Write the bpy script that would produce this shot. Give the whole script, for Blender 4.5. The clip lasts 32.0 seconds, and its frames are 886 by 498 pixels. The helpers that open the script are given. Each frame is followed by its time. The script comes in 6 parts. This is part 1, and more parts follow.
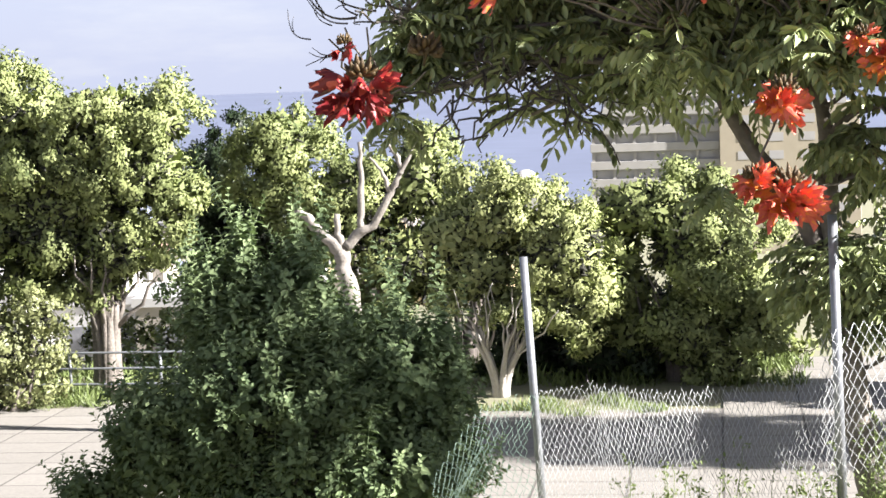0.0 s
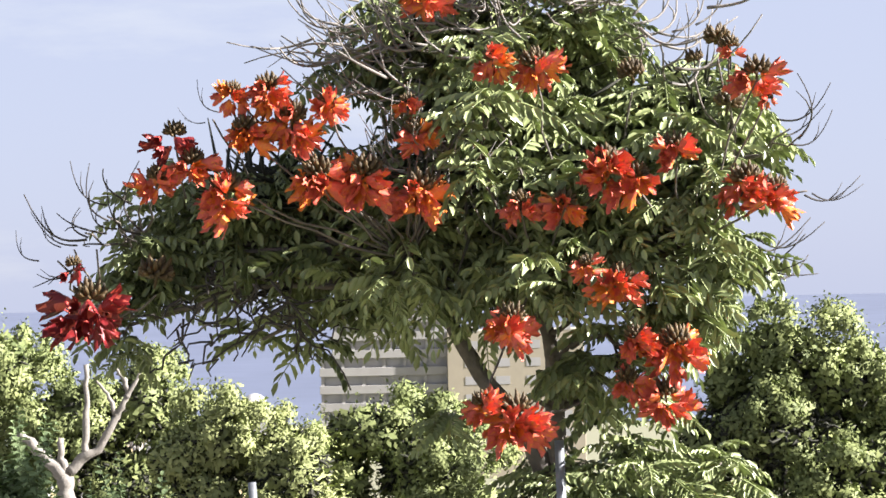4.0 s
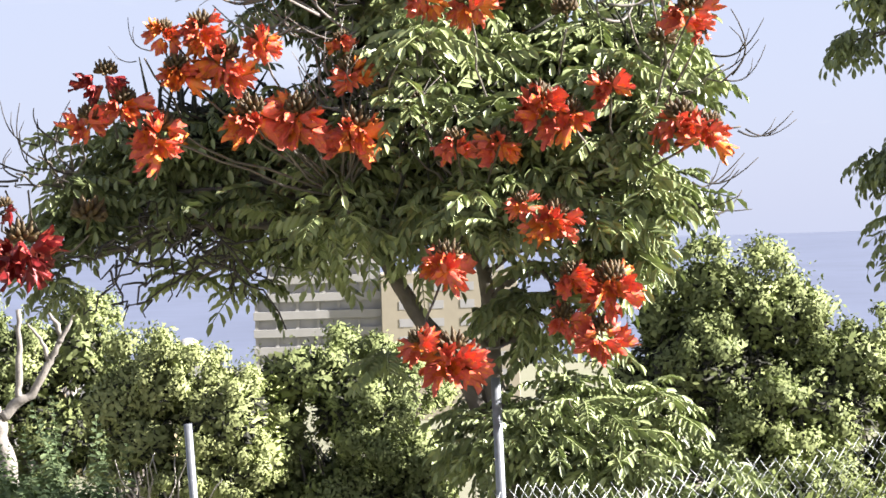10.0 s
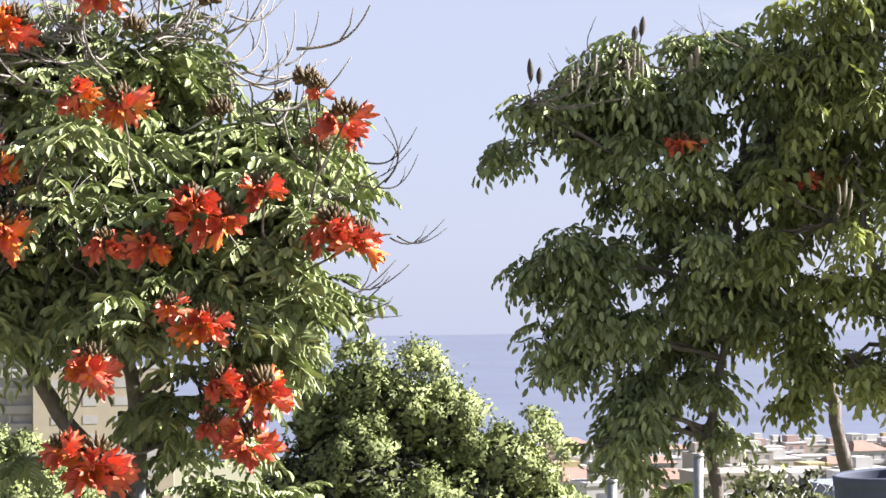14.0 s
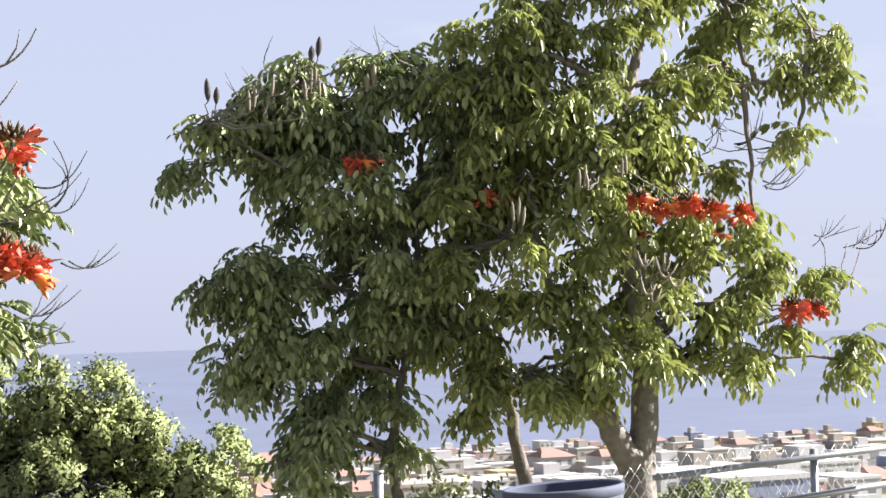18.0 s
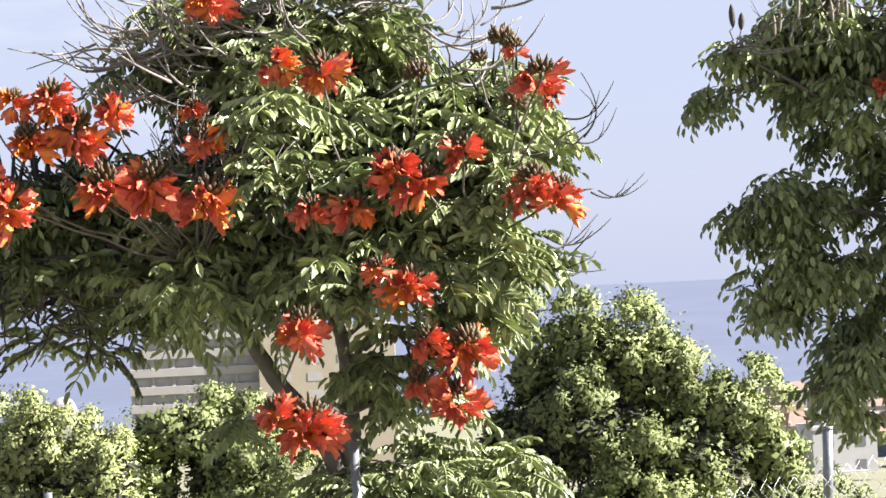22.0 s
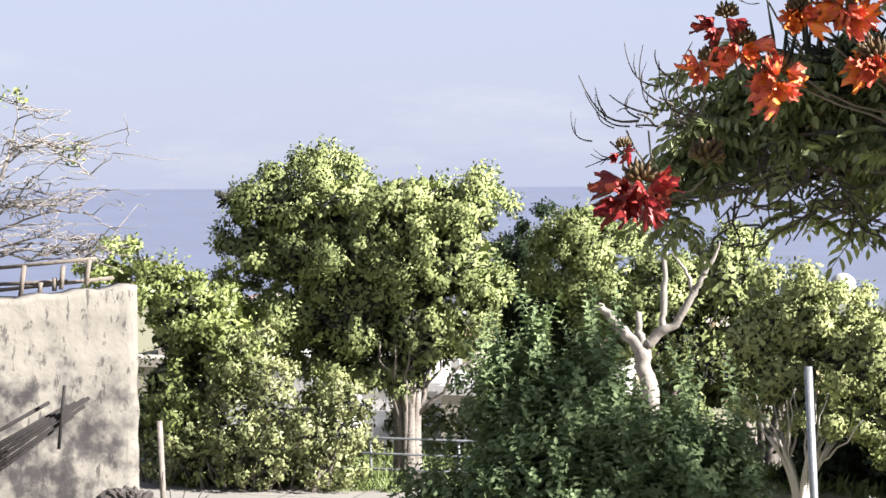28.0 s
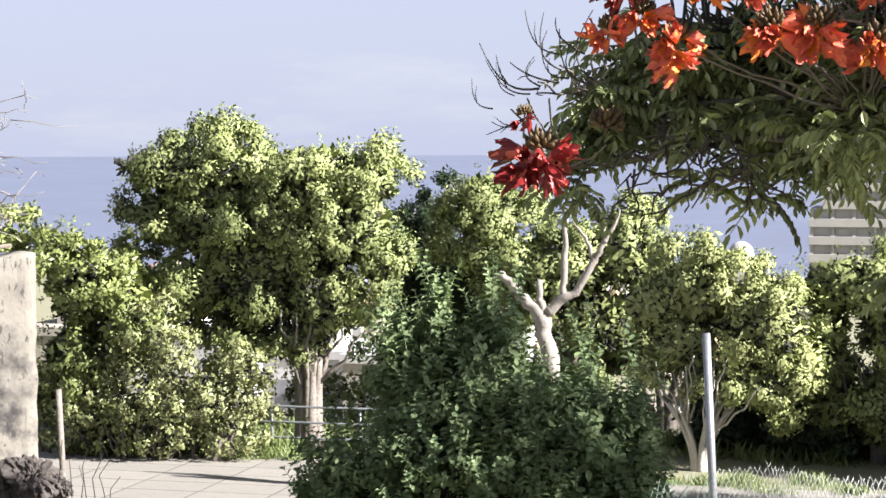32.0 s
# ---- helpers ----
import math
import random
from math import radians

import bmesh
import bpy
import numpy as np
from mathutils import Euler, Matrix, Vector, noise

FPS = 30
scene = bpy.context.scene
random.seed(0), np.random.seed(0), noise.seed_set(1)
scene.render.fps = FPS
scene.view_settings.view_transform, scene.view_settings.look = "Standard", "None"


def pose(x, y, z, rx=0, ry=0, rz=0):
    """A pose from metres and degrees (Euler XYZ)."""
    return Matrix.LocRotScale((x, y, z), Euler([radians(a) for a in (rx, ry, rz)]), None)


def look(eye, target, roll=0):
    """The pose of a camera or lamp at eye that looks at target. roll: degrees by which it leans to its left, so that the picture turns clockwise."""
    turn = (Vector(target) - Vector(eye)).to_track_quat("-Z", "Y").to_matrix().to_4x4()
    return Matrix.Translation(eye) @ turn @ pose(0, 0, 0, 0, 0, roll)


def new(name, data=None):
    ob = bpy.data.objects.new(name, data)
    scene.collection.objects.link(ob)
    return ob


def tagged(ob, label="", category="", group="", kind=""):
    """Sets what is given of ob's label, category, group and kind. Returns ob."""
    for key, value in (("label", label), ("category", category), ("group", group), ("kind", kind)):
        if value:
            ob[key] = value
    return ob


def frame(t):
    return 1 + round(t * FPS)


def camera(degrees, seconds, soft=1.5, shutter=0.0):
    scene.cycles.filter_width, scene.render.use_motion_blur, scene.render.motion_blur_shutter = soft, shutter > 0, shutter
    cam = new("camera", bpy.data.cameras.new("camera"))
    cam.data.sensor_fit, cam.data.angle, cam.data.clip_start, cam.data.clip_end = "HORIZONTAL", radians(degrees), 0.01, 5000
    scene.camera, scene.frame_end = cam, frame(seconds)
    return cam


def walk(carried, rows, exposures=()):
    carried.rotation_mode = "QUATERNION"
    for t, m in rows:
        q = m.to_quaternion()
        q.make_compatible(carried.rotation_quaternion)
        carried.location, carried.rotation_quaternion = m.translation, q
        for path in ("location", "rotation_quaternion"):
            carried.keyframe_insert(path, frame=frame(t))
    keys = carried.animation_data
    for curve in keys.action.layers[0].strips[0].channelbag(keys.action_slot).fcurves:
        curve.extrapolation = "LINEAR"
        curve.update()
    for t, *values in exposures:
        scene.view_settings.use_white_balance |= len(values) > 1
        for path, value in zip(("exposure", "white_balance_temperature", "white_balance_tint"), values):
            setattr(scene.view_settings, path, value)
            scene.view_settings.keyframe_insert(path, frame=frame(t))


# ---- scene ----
cam = camera(25.08, 32.0, soft=1.6)

# seconds, eye, heading, tilt and lean in degrees
PATH = [
    (0.0, (0.008, -0.001, 6.446), -7.950, -4.677, -1.987),
    (0.5, (-0.002, 0.003, 6.445), -5.681, -4.450, -1.996),
    (1.0, (-0.011, 0.007, 6.442), -4.089, -4.040, -1.928),
    (1.5, (-0.009, -0.003, 6.445), -2.708, -3.408, -1.975),
    (2.0, (-0.005, -0.010, 6.447), -1.832, -2.675, -1.877),
    (2.5, (0.001, -0.011, 6.448), -1.157, -1.690, -1.734),
    (3.0, (-0.000, -0.005, 6.452), -0.729, -0.701, -1.616),
    (3.5, (-0.001, -0.007, 6.450), -0.315, 0.519, -1.434),
    (4.0, (-0.000, -0.000, 6.450), -0.000, 1.539, -1.300),
    (4.5, (-0.004, 0.006, 6.447), 0.294, 2.541, -1.175),
    (5.0, (-0.003, 0.008, 6.443), 0.566, 3.530, -1.061),
    (5.5, (-0.002, 0.010, 6.438), 0.790, 4.384, -0.984),
    (6.0, (-0.002, 0.013, 6.433), 0.965, 4.941, -0.971),
    (6.5, (-0.001, 0.015, 6.429), 1.088, 5.042, -1.046),
    (7.0, (-0.004, 0.010, 6.432), 1.185, 4.860, -1.176),
    (7.5, (-0.003, -0.002, 6.438), 1.234, 4.305, -1.354),
    (8.0, (-0.005, -0.001, 6.436), 1.300, 3.655, -1.440),
    (8.5, (-0.006, -0.002, 6.438), 1.370, 2.656, -1.586),
    (9.0, (-0.009, -0.003, 6.435), 1.465, 1.693, -1.710),
    (9.5, (-0.009, -0.005, 6.433), 1.598, 0.652, -1.806),
    (10.0, (-0.010, 0.023, 6.428), 1.876, -0.165, -1.783),
    (10.5, (-0.006, 0.021, 6.432), 2.265, -0.810, -1.801),
    (11.0, (-0.008, 0.011, 6.434), 2.793, -1.042, -1.667),
    (11.5, (-0.010, -0.004, 6.433), 3.506, -0.939, -1.540),
    (12.0, (-0.004, -0.013, 6.433), 4.649, -0.574, -1.283),
    (12.5, (0.007, 0.004, 6.440), 6.139, 0.077, -1.106),
    (13.0, (0.019, 0.010, 6.447), 7.698, 0.834, -1.020),
    (13.5, (0.023, 0.043, 6.447), 9.785, 1.742, -0.946),
    (14.0, (0.035, 0.066, 6.456), 11.725, 2.447, -0.852),
    (14.5, (0.040, 0.076, 6.461), 13.972, 3.092, -0.974),
    (15.0, (0.043, 0.075, 6.460), 15.834, 3.500, -1.197),
    (15.5, (0.055, 0.076, 6.463), 17.666, 3.748, -1.430),
    (16.0, (0.068, 0.060, 6.471), 19.199, 3.836, -1.628),
    (16.5, (0.080, 0.045, 6.479), 20.180, 3.671, -1.767),
    (17.0, (0.093, 0.029, 6.487), 20.676, 3.355, -1.872),
    (17.5, (0.105, 0.013, 6.495), 20.753, 2.987, -1.964),
    (18.0, (0.103, -0.001, 6.493), 20.643, 2.628, -2.057),
    (18.5, (0.099, -0.003, 6.490), 20.221, 2.252, -2.131),
    (19.0, (0.104, -0.008, 6.486), 19.317, 1.882, -2.208),
    (19.5, (0.107, -0.019, 6.486), 18.052, 1.576, -2.252),
    (20.0, (0.104, -0.025, 6.483), 16.583, 1.388, -2.291),
    (20.5, (0.090, -0.043, 6.487), 14.333, 1.310, -2.314),
    (21.0, (0.091, -0.036, 6.487), 11.927, 1.230, -2.385),
    (21.5, (0.089, -0.033, 6.485), 8.667, 1.217, -2.532),
    (22.0, (0.097, -0.008, 6.481), 5.471, 1.220, -2.677),
    (22.5, (0.118, -0.007, 6.470), 1.363, 1.137, -2.846),
    (23.0, (0.149, 0.015, 6.465), -2.462, 1.016, -2.825),
    (23.5, (0.163, 0.045, 6.448), -6.672, 0.850, -2.900),
    (24.0, (0.160, 0.057, 6.443), -10.024, 0.546, -2.744),
    (24.5, (0.164, 0.080, 6.432), -13.239, 0.124, -2.511),
    (25.0, (0.156, 0.098, 6.436), -15.445, -0.358, -2.383),
    (25.5, (0.155, 0.104, 6.429), -17.260, -0.792, -2.239),
    (26.0, (0.165, 0.089, 6.441), -18.467, -1.204, -1.917),
    (26.5, (0.175, 0.074, 6.453), -18.691, -1.545, -1.372),
    (27.0, (0.185, 0.060, 6.466), -18.285, -1.770, -0.799),
    (27.5, (0.195, 0.045, 6.478), -17.601, -1.839, -0.395),
    (28.0, (0.197, 0.045, 6.479), -16.896, -1.815, -0.141),
    (28.5, (0.195, 0.049, 6.480), -16.043, -1.758, 0.128),
    (29.0, (0.195, 0.053, 6.478), -15.357, -1.714, 0.235),
    (29.5, (0.195, 0.055, 6.476), -14.711, -1.714, 0.337),
    (30.0, (0.198, 0.051, 6.476), -14.328, -1.810, 0.366),
    (30.5, (0.200, 0.048, 6.476), -14.097, -1.976, 0.364),
    (31.0, (0.204, 0.032, 6.477), -13.972, -2.235, 0.210),
    (31.5, (0.201, 0.034, 6.477), -13.984, -2.505, 0.146),
    (32.0, (0.202, 0.035, 6.473), -14.061, -2.726, -0.012)
]


def stance(eye, heading, tilt, lean):
    a, b = radians(heading), radians(tilt)
    way = Vector((math.sin(a) * math.cos(b), math.cos(a) * math.cos(b), math.sin(b)))
    return look(eye, Vector(eye) + way, lean)


STOPS = [(0.0, 2.25), (2.5, 2.18), (4.5, 2.08), (9.0, 2.10), (10.5, 2.27), (13.0, 2.25), (14.5, 2.10), (20.5, 2.12), (22.0, 2.17), (24.0, 2.08), (32.0, 2.10)]
walk(cam, [(t, stance(e, h, p, r)) for t, e, h, p, r in PATH], STOPS)

# ---- light ----
SUN_TURN, SUN_HEIGHT = 100.0, 31.0   # degrees to the right of straight ahead, above the horizon
world = bpy.data.worlds.new("world")
scene.world = world
world.use_nodes = True
wt = world.node_tree
sky = wt.nodes.new("ShaderNodeTexSky")
sky.sky_type, sky.sun_disc = "NISHITA", False
sky.sun_elevation, sky.sun_rotation = radians(SUN_HEIGHT), radians(SUN_TURN)
sky.air_density, sky.dust_density, sky.ozone_density, sky.altitude = 1.0, 2.2, 1.5, 150
wash = wt.nodes.new("ShaderNodeMix")
wash.data_type = "RGBA"
geo_w = wt.nodes.new("ShaderNodeTexCoord")
cl = wt.nodes.new("ShaderNodeTexNoise")
cl.inputs["Scale"].default_value, cl.inputs["Detail"].default_value, cl.inputs["Roughness"].default_value = 3.2, 7.0, 0.62
mp = wt.nodes.new("ShaderNodeMapping")
mp.inputs["Scale"].default_value = (1.0, 1.0, 4.5)
rp = wt.nodes.new("ShaderNodeValToRGB")
rp.color_ramp.elements[0].position, rp.color_ramp.elements[1].position = 0.56, 0.74
rp.color_ramp.elements[0].color, rp.color_ramp.elements[1].color = (3.18, 3.42, 4.48, 1), (4.0, 4.15, 4.75, 1)   # thin haze, small pale clouds
wash.inputs["Factor"].default_value = 0.84
wt.links.new(geo_w.outputs["Generated"], mp.inputs["Vector"])
wt.links.new(mp.outputs["Vector"], cl.inputs["Vector"])
wt.links.new(cl.outputs["Fac"], rp.inputs["Fac"])
wt.links.new(rp.outputs["Color"], wash.inputs["B"])
dim = wt.nodes.new("ShaderNodeMix")
dim.data_type, dim.blend_type = "RGBA", "MULTIPLY"
dim.inputs["Factor"].default_value, dim.inputs["B"].default_value = 1.0, (0.74, 0.74, 0.75, 1)
wt.links.new(sky.outputs["Color"], dim.inputs["A"])
wt.links.new(dim.outputs["Result"], wash.inputs["A"])
# the haze thins out upwards to a deeper zenith
split = wt.nodes.new("ShaderNodeSeparateXYZ")
rise = wt.nodes.new("ShaderNodeMapRange")
rise.inputs["From Min"].default_value, rise.inputs["From Max"].default_value = 0.2, 0.75
rise.inputs["To Min"].default_value, rise.inputs["To Max"].default_value = 1.0, 0.42
deep = wt.nodes.new("ShaderNodeMix")
deep.data_type, deep.blend_type = "RGBA", "MULTIPLY"
deep.inputs["Factor"].default_value = 1.0
wt.links.new(geo_w.outputs["Generated"], split.inputs["Vector"])
wt.links.new(split.outputs["Z"], rise.inputs["Value"])
wt.links.new(wash.outputs["Result"], deep.inputs["A"])
wt.links.new(rise.outputs["Result"], deep.inputs["B"])
wt.links.new(deep.outputs["Result"], wt.nodes["Background"].inputs["Color"])
wt.nodes["Background"].inputs["Strength"].default_value = 0.05

sun = new("sun", bpy.data.lights.new("sun", "SUN"))
sun.data.energy, sun.data.angle, sun.data.color = 5.0, radians(0.6), (1.0, 0.96, 0.945)
a, b = radians(SUN_TURN), radians(SUN_HEIGHT)
sun.matrix_world = look((60 * math.sin(a), 60 * math.cos(a), 40), (0, 0, 40 - 60 * math.tan(b)))

# ---- materials ----


def material(name, color, rough=0.6, vary=0.25, grain=30.0, coarse=3.0, bump=0.2, metal=0.0, tint=None, island=0.0, glow=0.0, coat=0.0):
    """Procedural surface with fine grain, broad stains, and a shift per piece."""
    m = bpy.data.materials.new(name)
    m.use_nodes = True
    nt = m.node_tree
    bs = nt.nodes["Principled BSDF"]
    tc = nt.nodes.new("ShaderNodeTexCoord")
    n1, n2 = nt.nodes.new("ShaderNodeTexNoise"), nt.nodes.new("ShaderNodeTexNoise")
    n1.inputs["Scale"].default_value, n1.inputs["Detail"].default_value = grain, 4
    n2.inputs["Scale"].default_value, n2.inputs["Detail"].default_value, n2.inputs["Roughness"].default_value = coarse, 6, 0.65
    for n in (n1, n2):
        nt.links.new(tc.outputs["Object"], n.inputs["Vector"])
    add = nt.nodes.new("ShaderNodeMath")
    add.operation = "ADD"
    nt.links.new(n1.outputs["Fac"], add.inputs[0])
    nt.links.new(n2.outputs["Fac"], add.inputs[1])
    mr = nt.nodes.new("ShaderNodeMapRange")
    mr.inputs["From Min"].default_value, mr.inputs["From Max"].default_value = 0.7, 1.3
    nt.links.new(add.outputs[0], mr.inputs["Value"])
    mx = nt.nodes.new("ShaderNodeMix")
    mx.data_type = "RGBA"
    c2 = tint or tuple(v * (1 - vary) for v in color)
    mx.inputs["A"].default_value, mx.inputs["B"].default_value = (*c2, 1), (*color, 1)
    nt.links.new(mr.outputs["Result"], mx.inputs["Factor"])
    last = mx.outputs["Result"]
    if island:
        hs = nt.nodes.new("ShaderNodeHueSaturation")
        if island > 0:
            rnd = nt.nodes.new("ShaderNodeNewGeometry").outputs["Random Per Island"]
        else:
            rnd = nt.nodes.new("ShaderNodeObjectInfo").outputs["Random"]
        r2 = nt.nodes.new("ShaderNodeMapRange")
        r2.inputs["To Min"].default_value, r2.inputs["To Max"].default_value = 1 - abs(island), 1 + abs(island)
        nt.links.new(rnd, r2.inputs["Value"])
        nt.links.new(r2.outputs["Result"], hs.inputs["Value"])
        nt.links.new(last, hs.inputs["Color"])
        last = hs.outputs["Color"]
    nt.links.new(last, bs.inputs["Base Color"])
    bs.inputs["Roughness"].default_value, bs.inputs["Metallic"].default_value = rough, metal
    bs.inputs["Coat Weight"].default_value = coat
    if bump:
        bp = nt.nodes.new("ShaderNodeBump")
        bp.inputs["Strength"].default_value, bp.inputs["Distance"].default_value = bump, 0.02
        nt.links.new(add.outputs[0], bp.inputs["Height"])
        nt.links.new(bp.outputs["Normal"], bs.inputs["Normal"])
    return m


def leaf_material(name, dark, light, through_light, rough=0.5, share=0.3, coarse=1.6, spread=0.5, sheen=0.4, bias=0.0):
    """Leaves: hue shifts leaf by leaf and in patches, gloss on top, light passing through."""
    m = bpy.data.materials.new(name)
    m.use_nodes = True
    nt = m.node_tree
    bs, out = nt.nodes["Principled BSDF"], nt.nodes["Material Output"]
    rnd = nt.nodes.new("ShaderNodeNewGeometry").outputs["Random Per Island"]
    tc = nt.nodes.new("ShaderNodeTexCoord")
    nz = nt.nodes.new("ShaderNodeTexNoise")
    nz.inputs["Scale"].default_value, nz.inputs["Detail"].default_value = coarse, 3
    nt.links.new(tc.outputs["Object"], nz.inputs["Vector"])
    ad = nt.nodes.new("ShaderNodeMath")
    ad.operation = "MULTIPLY_ADD"
    ad.inputs[1].default_value = spread
    nt.links.new(rnd, ad.inputs[0])
    sb = nt.nodes.new("ShaderNodeMapRange")
    sb.inputs["From Min"].default_value, sb.inputs["From Max"].default_value = 0.3, 0.7
    sb.inputs["To Min"].default_value, sb.inputs["To Max"].default_value = bias, 0.6 + bias
    nt.links.new(nz.outputs["Fac"], sb.inputs["Value"])
    nt.links.new(sb.outputs["Result"], ad.inputs[2])
    mx = nt.nodes.new("ShaderNodeMix")
    mx.data_type = "RGBA"
    mx.clamp_factor = True
    mx.inputs["A"].default_value, mx.inputs["B"].default_value = (*dark, 1), (*light, 1)
    nt.links.new(ad.outputs[0], mx.inputs["Factor"])
    nt.links.new(mx.outputs["Result"], bs.inputs["Base Color"])
    bs.inputs["Roughness"].default_value = rough
    bs.inputs["Specular IOR Level"].default_value = sheen
    tr = nt.nodes.new("ShaderNodeBsdfTranslucent")
    tr.inputs["Color"].default_value = (*through_light, 1)
    ms = nt.nodes.new("ShaderNodeMixShader")
    ms.inputs[0].default_value = share
    nt.links.new(bs.outputs[0], ms.inputs[1])
    nt.links.new(tr.outputs[0], ms.inputs[2])
    nt.links.new(ms.outputs[0], out.inputs["Surface"])
    return m


def wall_material():
    """Crumbling pale plaster with pits, run marks and blackish blotches."""
    m = material("weathered_plaster", (0.188, 0.172, 0.144), 0.93, 0.4, 7, 1.1, 0.9, tint=(0.155, 0.143, 0.122))
    nt = m.node_tree
    bs = nt.nodes["Principled BSDF"]
    was = bs.inputs["Base Color"].links[0].from_socket
    tc = nt.nodes.new("ShaderNodeTexCoord")
    for size, stretch, lo, hi, dark in ((2.6, (1, 1, 0.5), 0.52, 0.75, (0.20, 0.185, 0.165)), (8.0, (1, 1, 0.22), 0.52, 0.66, (0.11, 0.10, 0.09)), (15.0, (1, 1, 0.35), 0.565, 0.61, (0.04, 0.035, 0.032))):
        mp = nt.nodes.new("ShaderNodeMapping")
        mp.inputs["Scale"].default_value, mp.inputs["Location"].default_value = stretch, (0.35, 0.0, 0.25)
        nz = nt.nodes.new("ShaderNodeTexNoise")
        nz.inputs["Scale"].default_value, nz.inputs["Detail"].default_value, nz.inputs["Roughness"].default_value = size, 7, 0.68
        mr = nt.nodes.new("ShaderNodeMapRange")
        mr.inputs["From Min"].default_value, mr.inputs["From Max"].default_value, mr.inputs["To Max"].default_value = lo, hi, 0.85
        mx = nt.nodes.new("ShaderNodeMix")
        mx.data_type = "RGBA"
        mx.inputs["B"].default_value = (*dark, 1)
        nt.links.new(tc.outputs["Object"], mp.inputs["Vector"])
        nt.links.new(mp.outputs["Vector"], nz.inputs["Vector"])
        nt.links.new(nz.outputs["Fac"], mr.inputs["Value"])
        nt.links.new(mr.outputs["Result"], mx.inputs["Factor"])
        nt.links.new(was, mx.inputs["A"])
        was = mx.outputs["Result"]
    nz = nt.nodes.new("ShaderNodeTexNoise")
    nz.inputs["Scale"].default_value, nz.inputs["Detail"].default_value, nz.inputs["Roughness"].default_value = 5.0, 9, 0.62
    nt.links.new(tc.outputs["Object"], nz.inputs["Vector"])
    for spot, reach in (((-6.31, 12.78, 4.74), 0.24), ((-6.75, 12.43, 4.95), 0.16), ((-6.58, 12.56, 4.42), 0.34)):   # ragged near-black blotches low on the wall
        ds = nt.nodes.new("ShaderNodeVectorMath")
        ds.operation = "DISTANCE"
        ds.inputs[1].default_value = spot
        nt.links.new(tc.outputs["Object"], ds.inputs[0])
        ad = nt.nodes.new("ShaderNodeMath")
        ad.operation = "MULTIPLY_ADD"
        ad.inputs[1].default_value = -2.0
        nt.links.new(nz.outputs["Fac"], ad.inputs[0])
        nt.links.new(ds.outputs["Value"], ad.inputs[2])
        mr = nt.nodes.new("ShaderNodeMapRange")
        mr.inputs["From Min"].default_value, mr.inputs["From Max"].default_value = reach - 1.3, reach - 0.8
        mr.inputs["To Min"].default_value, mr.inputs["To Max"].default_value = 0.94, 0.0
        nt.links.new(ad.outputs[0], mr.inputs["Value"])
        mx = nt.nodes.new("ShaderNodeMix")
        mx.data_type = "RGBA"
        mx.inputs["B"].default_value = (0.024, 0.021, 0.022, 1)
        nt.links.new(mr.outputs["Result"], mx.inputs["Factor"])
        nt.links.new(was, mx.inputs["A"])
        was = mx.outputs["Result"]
    nt.links.new(was, bs.inputs["Base Color"])
    return m


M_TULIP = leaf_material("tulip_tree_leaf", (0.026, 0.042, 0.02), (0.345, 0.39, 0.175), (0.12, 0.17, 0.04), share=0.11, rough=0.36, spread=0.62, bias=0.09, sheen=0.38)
# brighter copy of the leaf, with the right tree's sunlight in its colours
M_TULIP_SUNLIT = leaf_material("tulip_tree_leaf_sunlit", (0.04, 0.06, 0.024), (0.375, 0.40, 0.15), (0.32, 0.365, 0.08), share=0.23, rough=0.4, spread=0.68, bias=-0.02, sheen=0.3)
M_FICUS = leaf_material("ficus_leaf", (0.066, 0.09, 0.034), (0.35, 0.385, 0.16), (0.15, 0.20, 0.052), rough=0.5, share=0.12, coarse=0.9, spread=0.45, sheen=0.12)
M_FICUS_PALE = leaf_material("ficus_leaf_pale", (0.19, 0.215, 0.09), (0.41, 0.435, 0.19), (0.2, 0.26, 0.075), rough=0.5, share=0.16, coarse=0.9, spread=0.4, sheen=0.12)
# shaded copy of the ficus leaf: the shade is in the colour
M_FICUS_SHADE = leaf_material("ficus_leaf_shade", (0.012, 0.022, 0.012), (0.035, 0.055, 0.022), (0.03, 0.05, 0.012), coarse=0.9)
M_BUSH = leaf_material("bush_leaf", (0.092, 0.138, 0.072), (0.26, 0.325, 0.16), (0.13, 0.19, 0.06), share=0.22, coarse=1.2, rough=0.62, sheen=0.12)
M_HEDGE = leaf_material("hedge_leaf", (0.075, 0.10, 0.032), (0.27, 0.31, 0.10), (0.19, 0.23, 0.055), share=0.15, coarse=0.8, spread=0.4)
M_DRY = leaf_material("dry_shrub_leaf", (0.10, 0.112, 0.046), (0.30, 0.325, 0.14), (0.16, 0.17, 0.07), coarse=0.8, share=0.15)
M_GRASS = leaf_material("grass_blade", (0.08, 0.11, 0.035), (0.2, 0.25, 0.085), (0.16, 0.21, 0.06), share=0.2, coarse=0.7)
M_POD = material("dry_seed_pod", (0.24, 0.205, 0.15), 0.75, 0.35, 40, 8, 0.2)
# near-black twigs that carry the shade inside the crowns in their colour
M_CROWN_SHADE = bpy.data.materials.new("crown_shade_twigs")
M_CROWN_SHADE.use_nodes = True
M_CROWN_SHADE.node_tree.nodes["Principled BSDF"].inputs["Base Color"].default_value = (0.032, 0.032, 0.022, 1)
M_CROWN_SHADE.node_tree.nodes["Principled BSDF"].inputs["Roughness"].default_value = 0.95
M_BARK = material("grey_bark", (0.17, 0.145, 0.125), 0.85, 0.45, 22, 4, 0.7)
M_PALE_BARK = material("pale_bark", (0.235, 0.205, 0.175), 0.85, 0.55, 16, 3, 0.9)
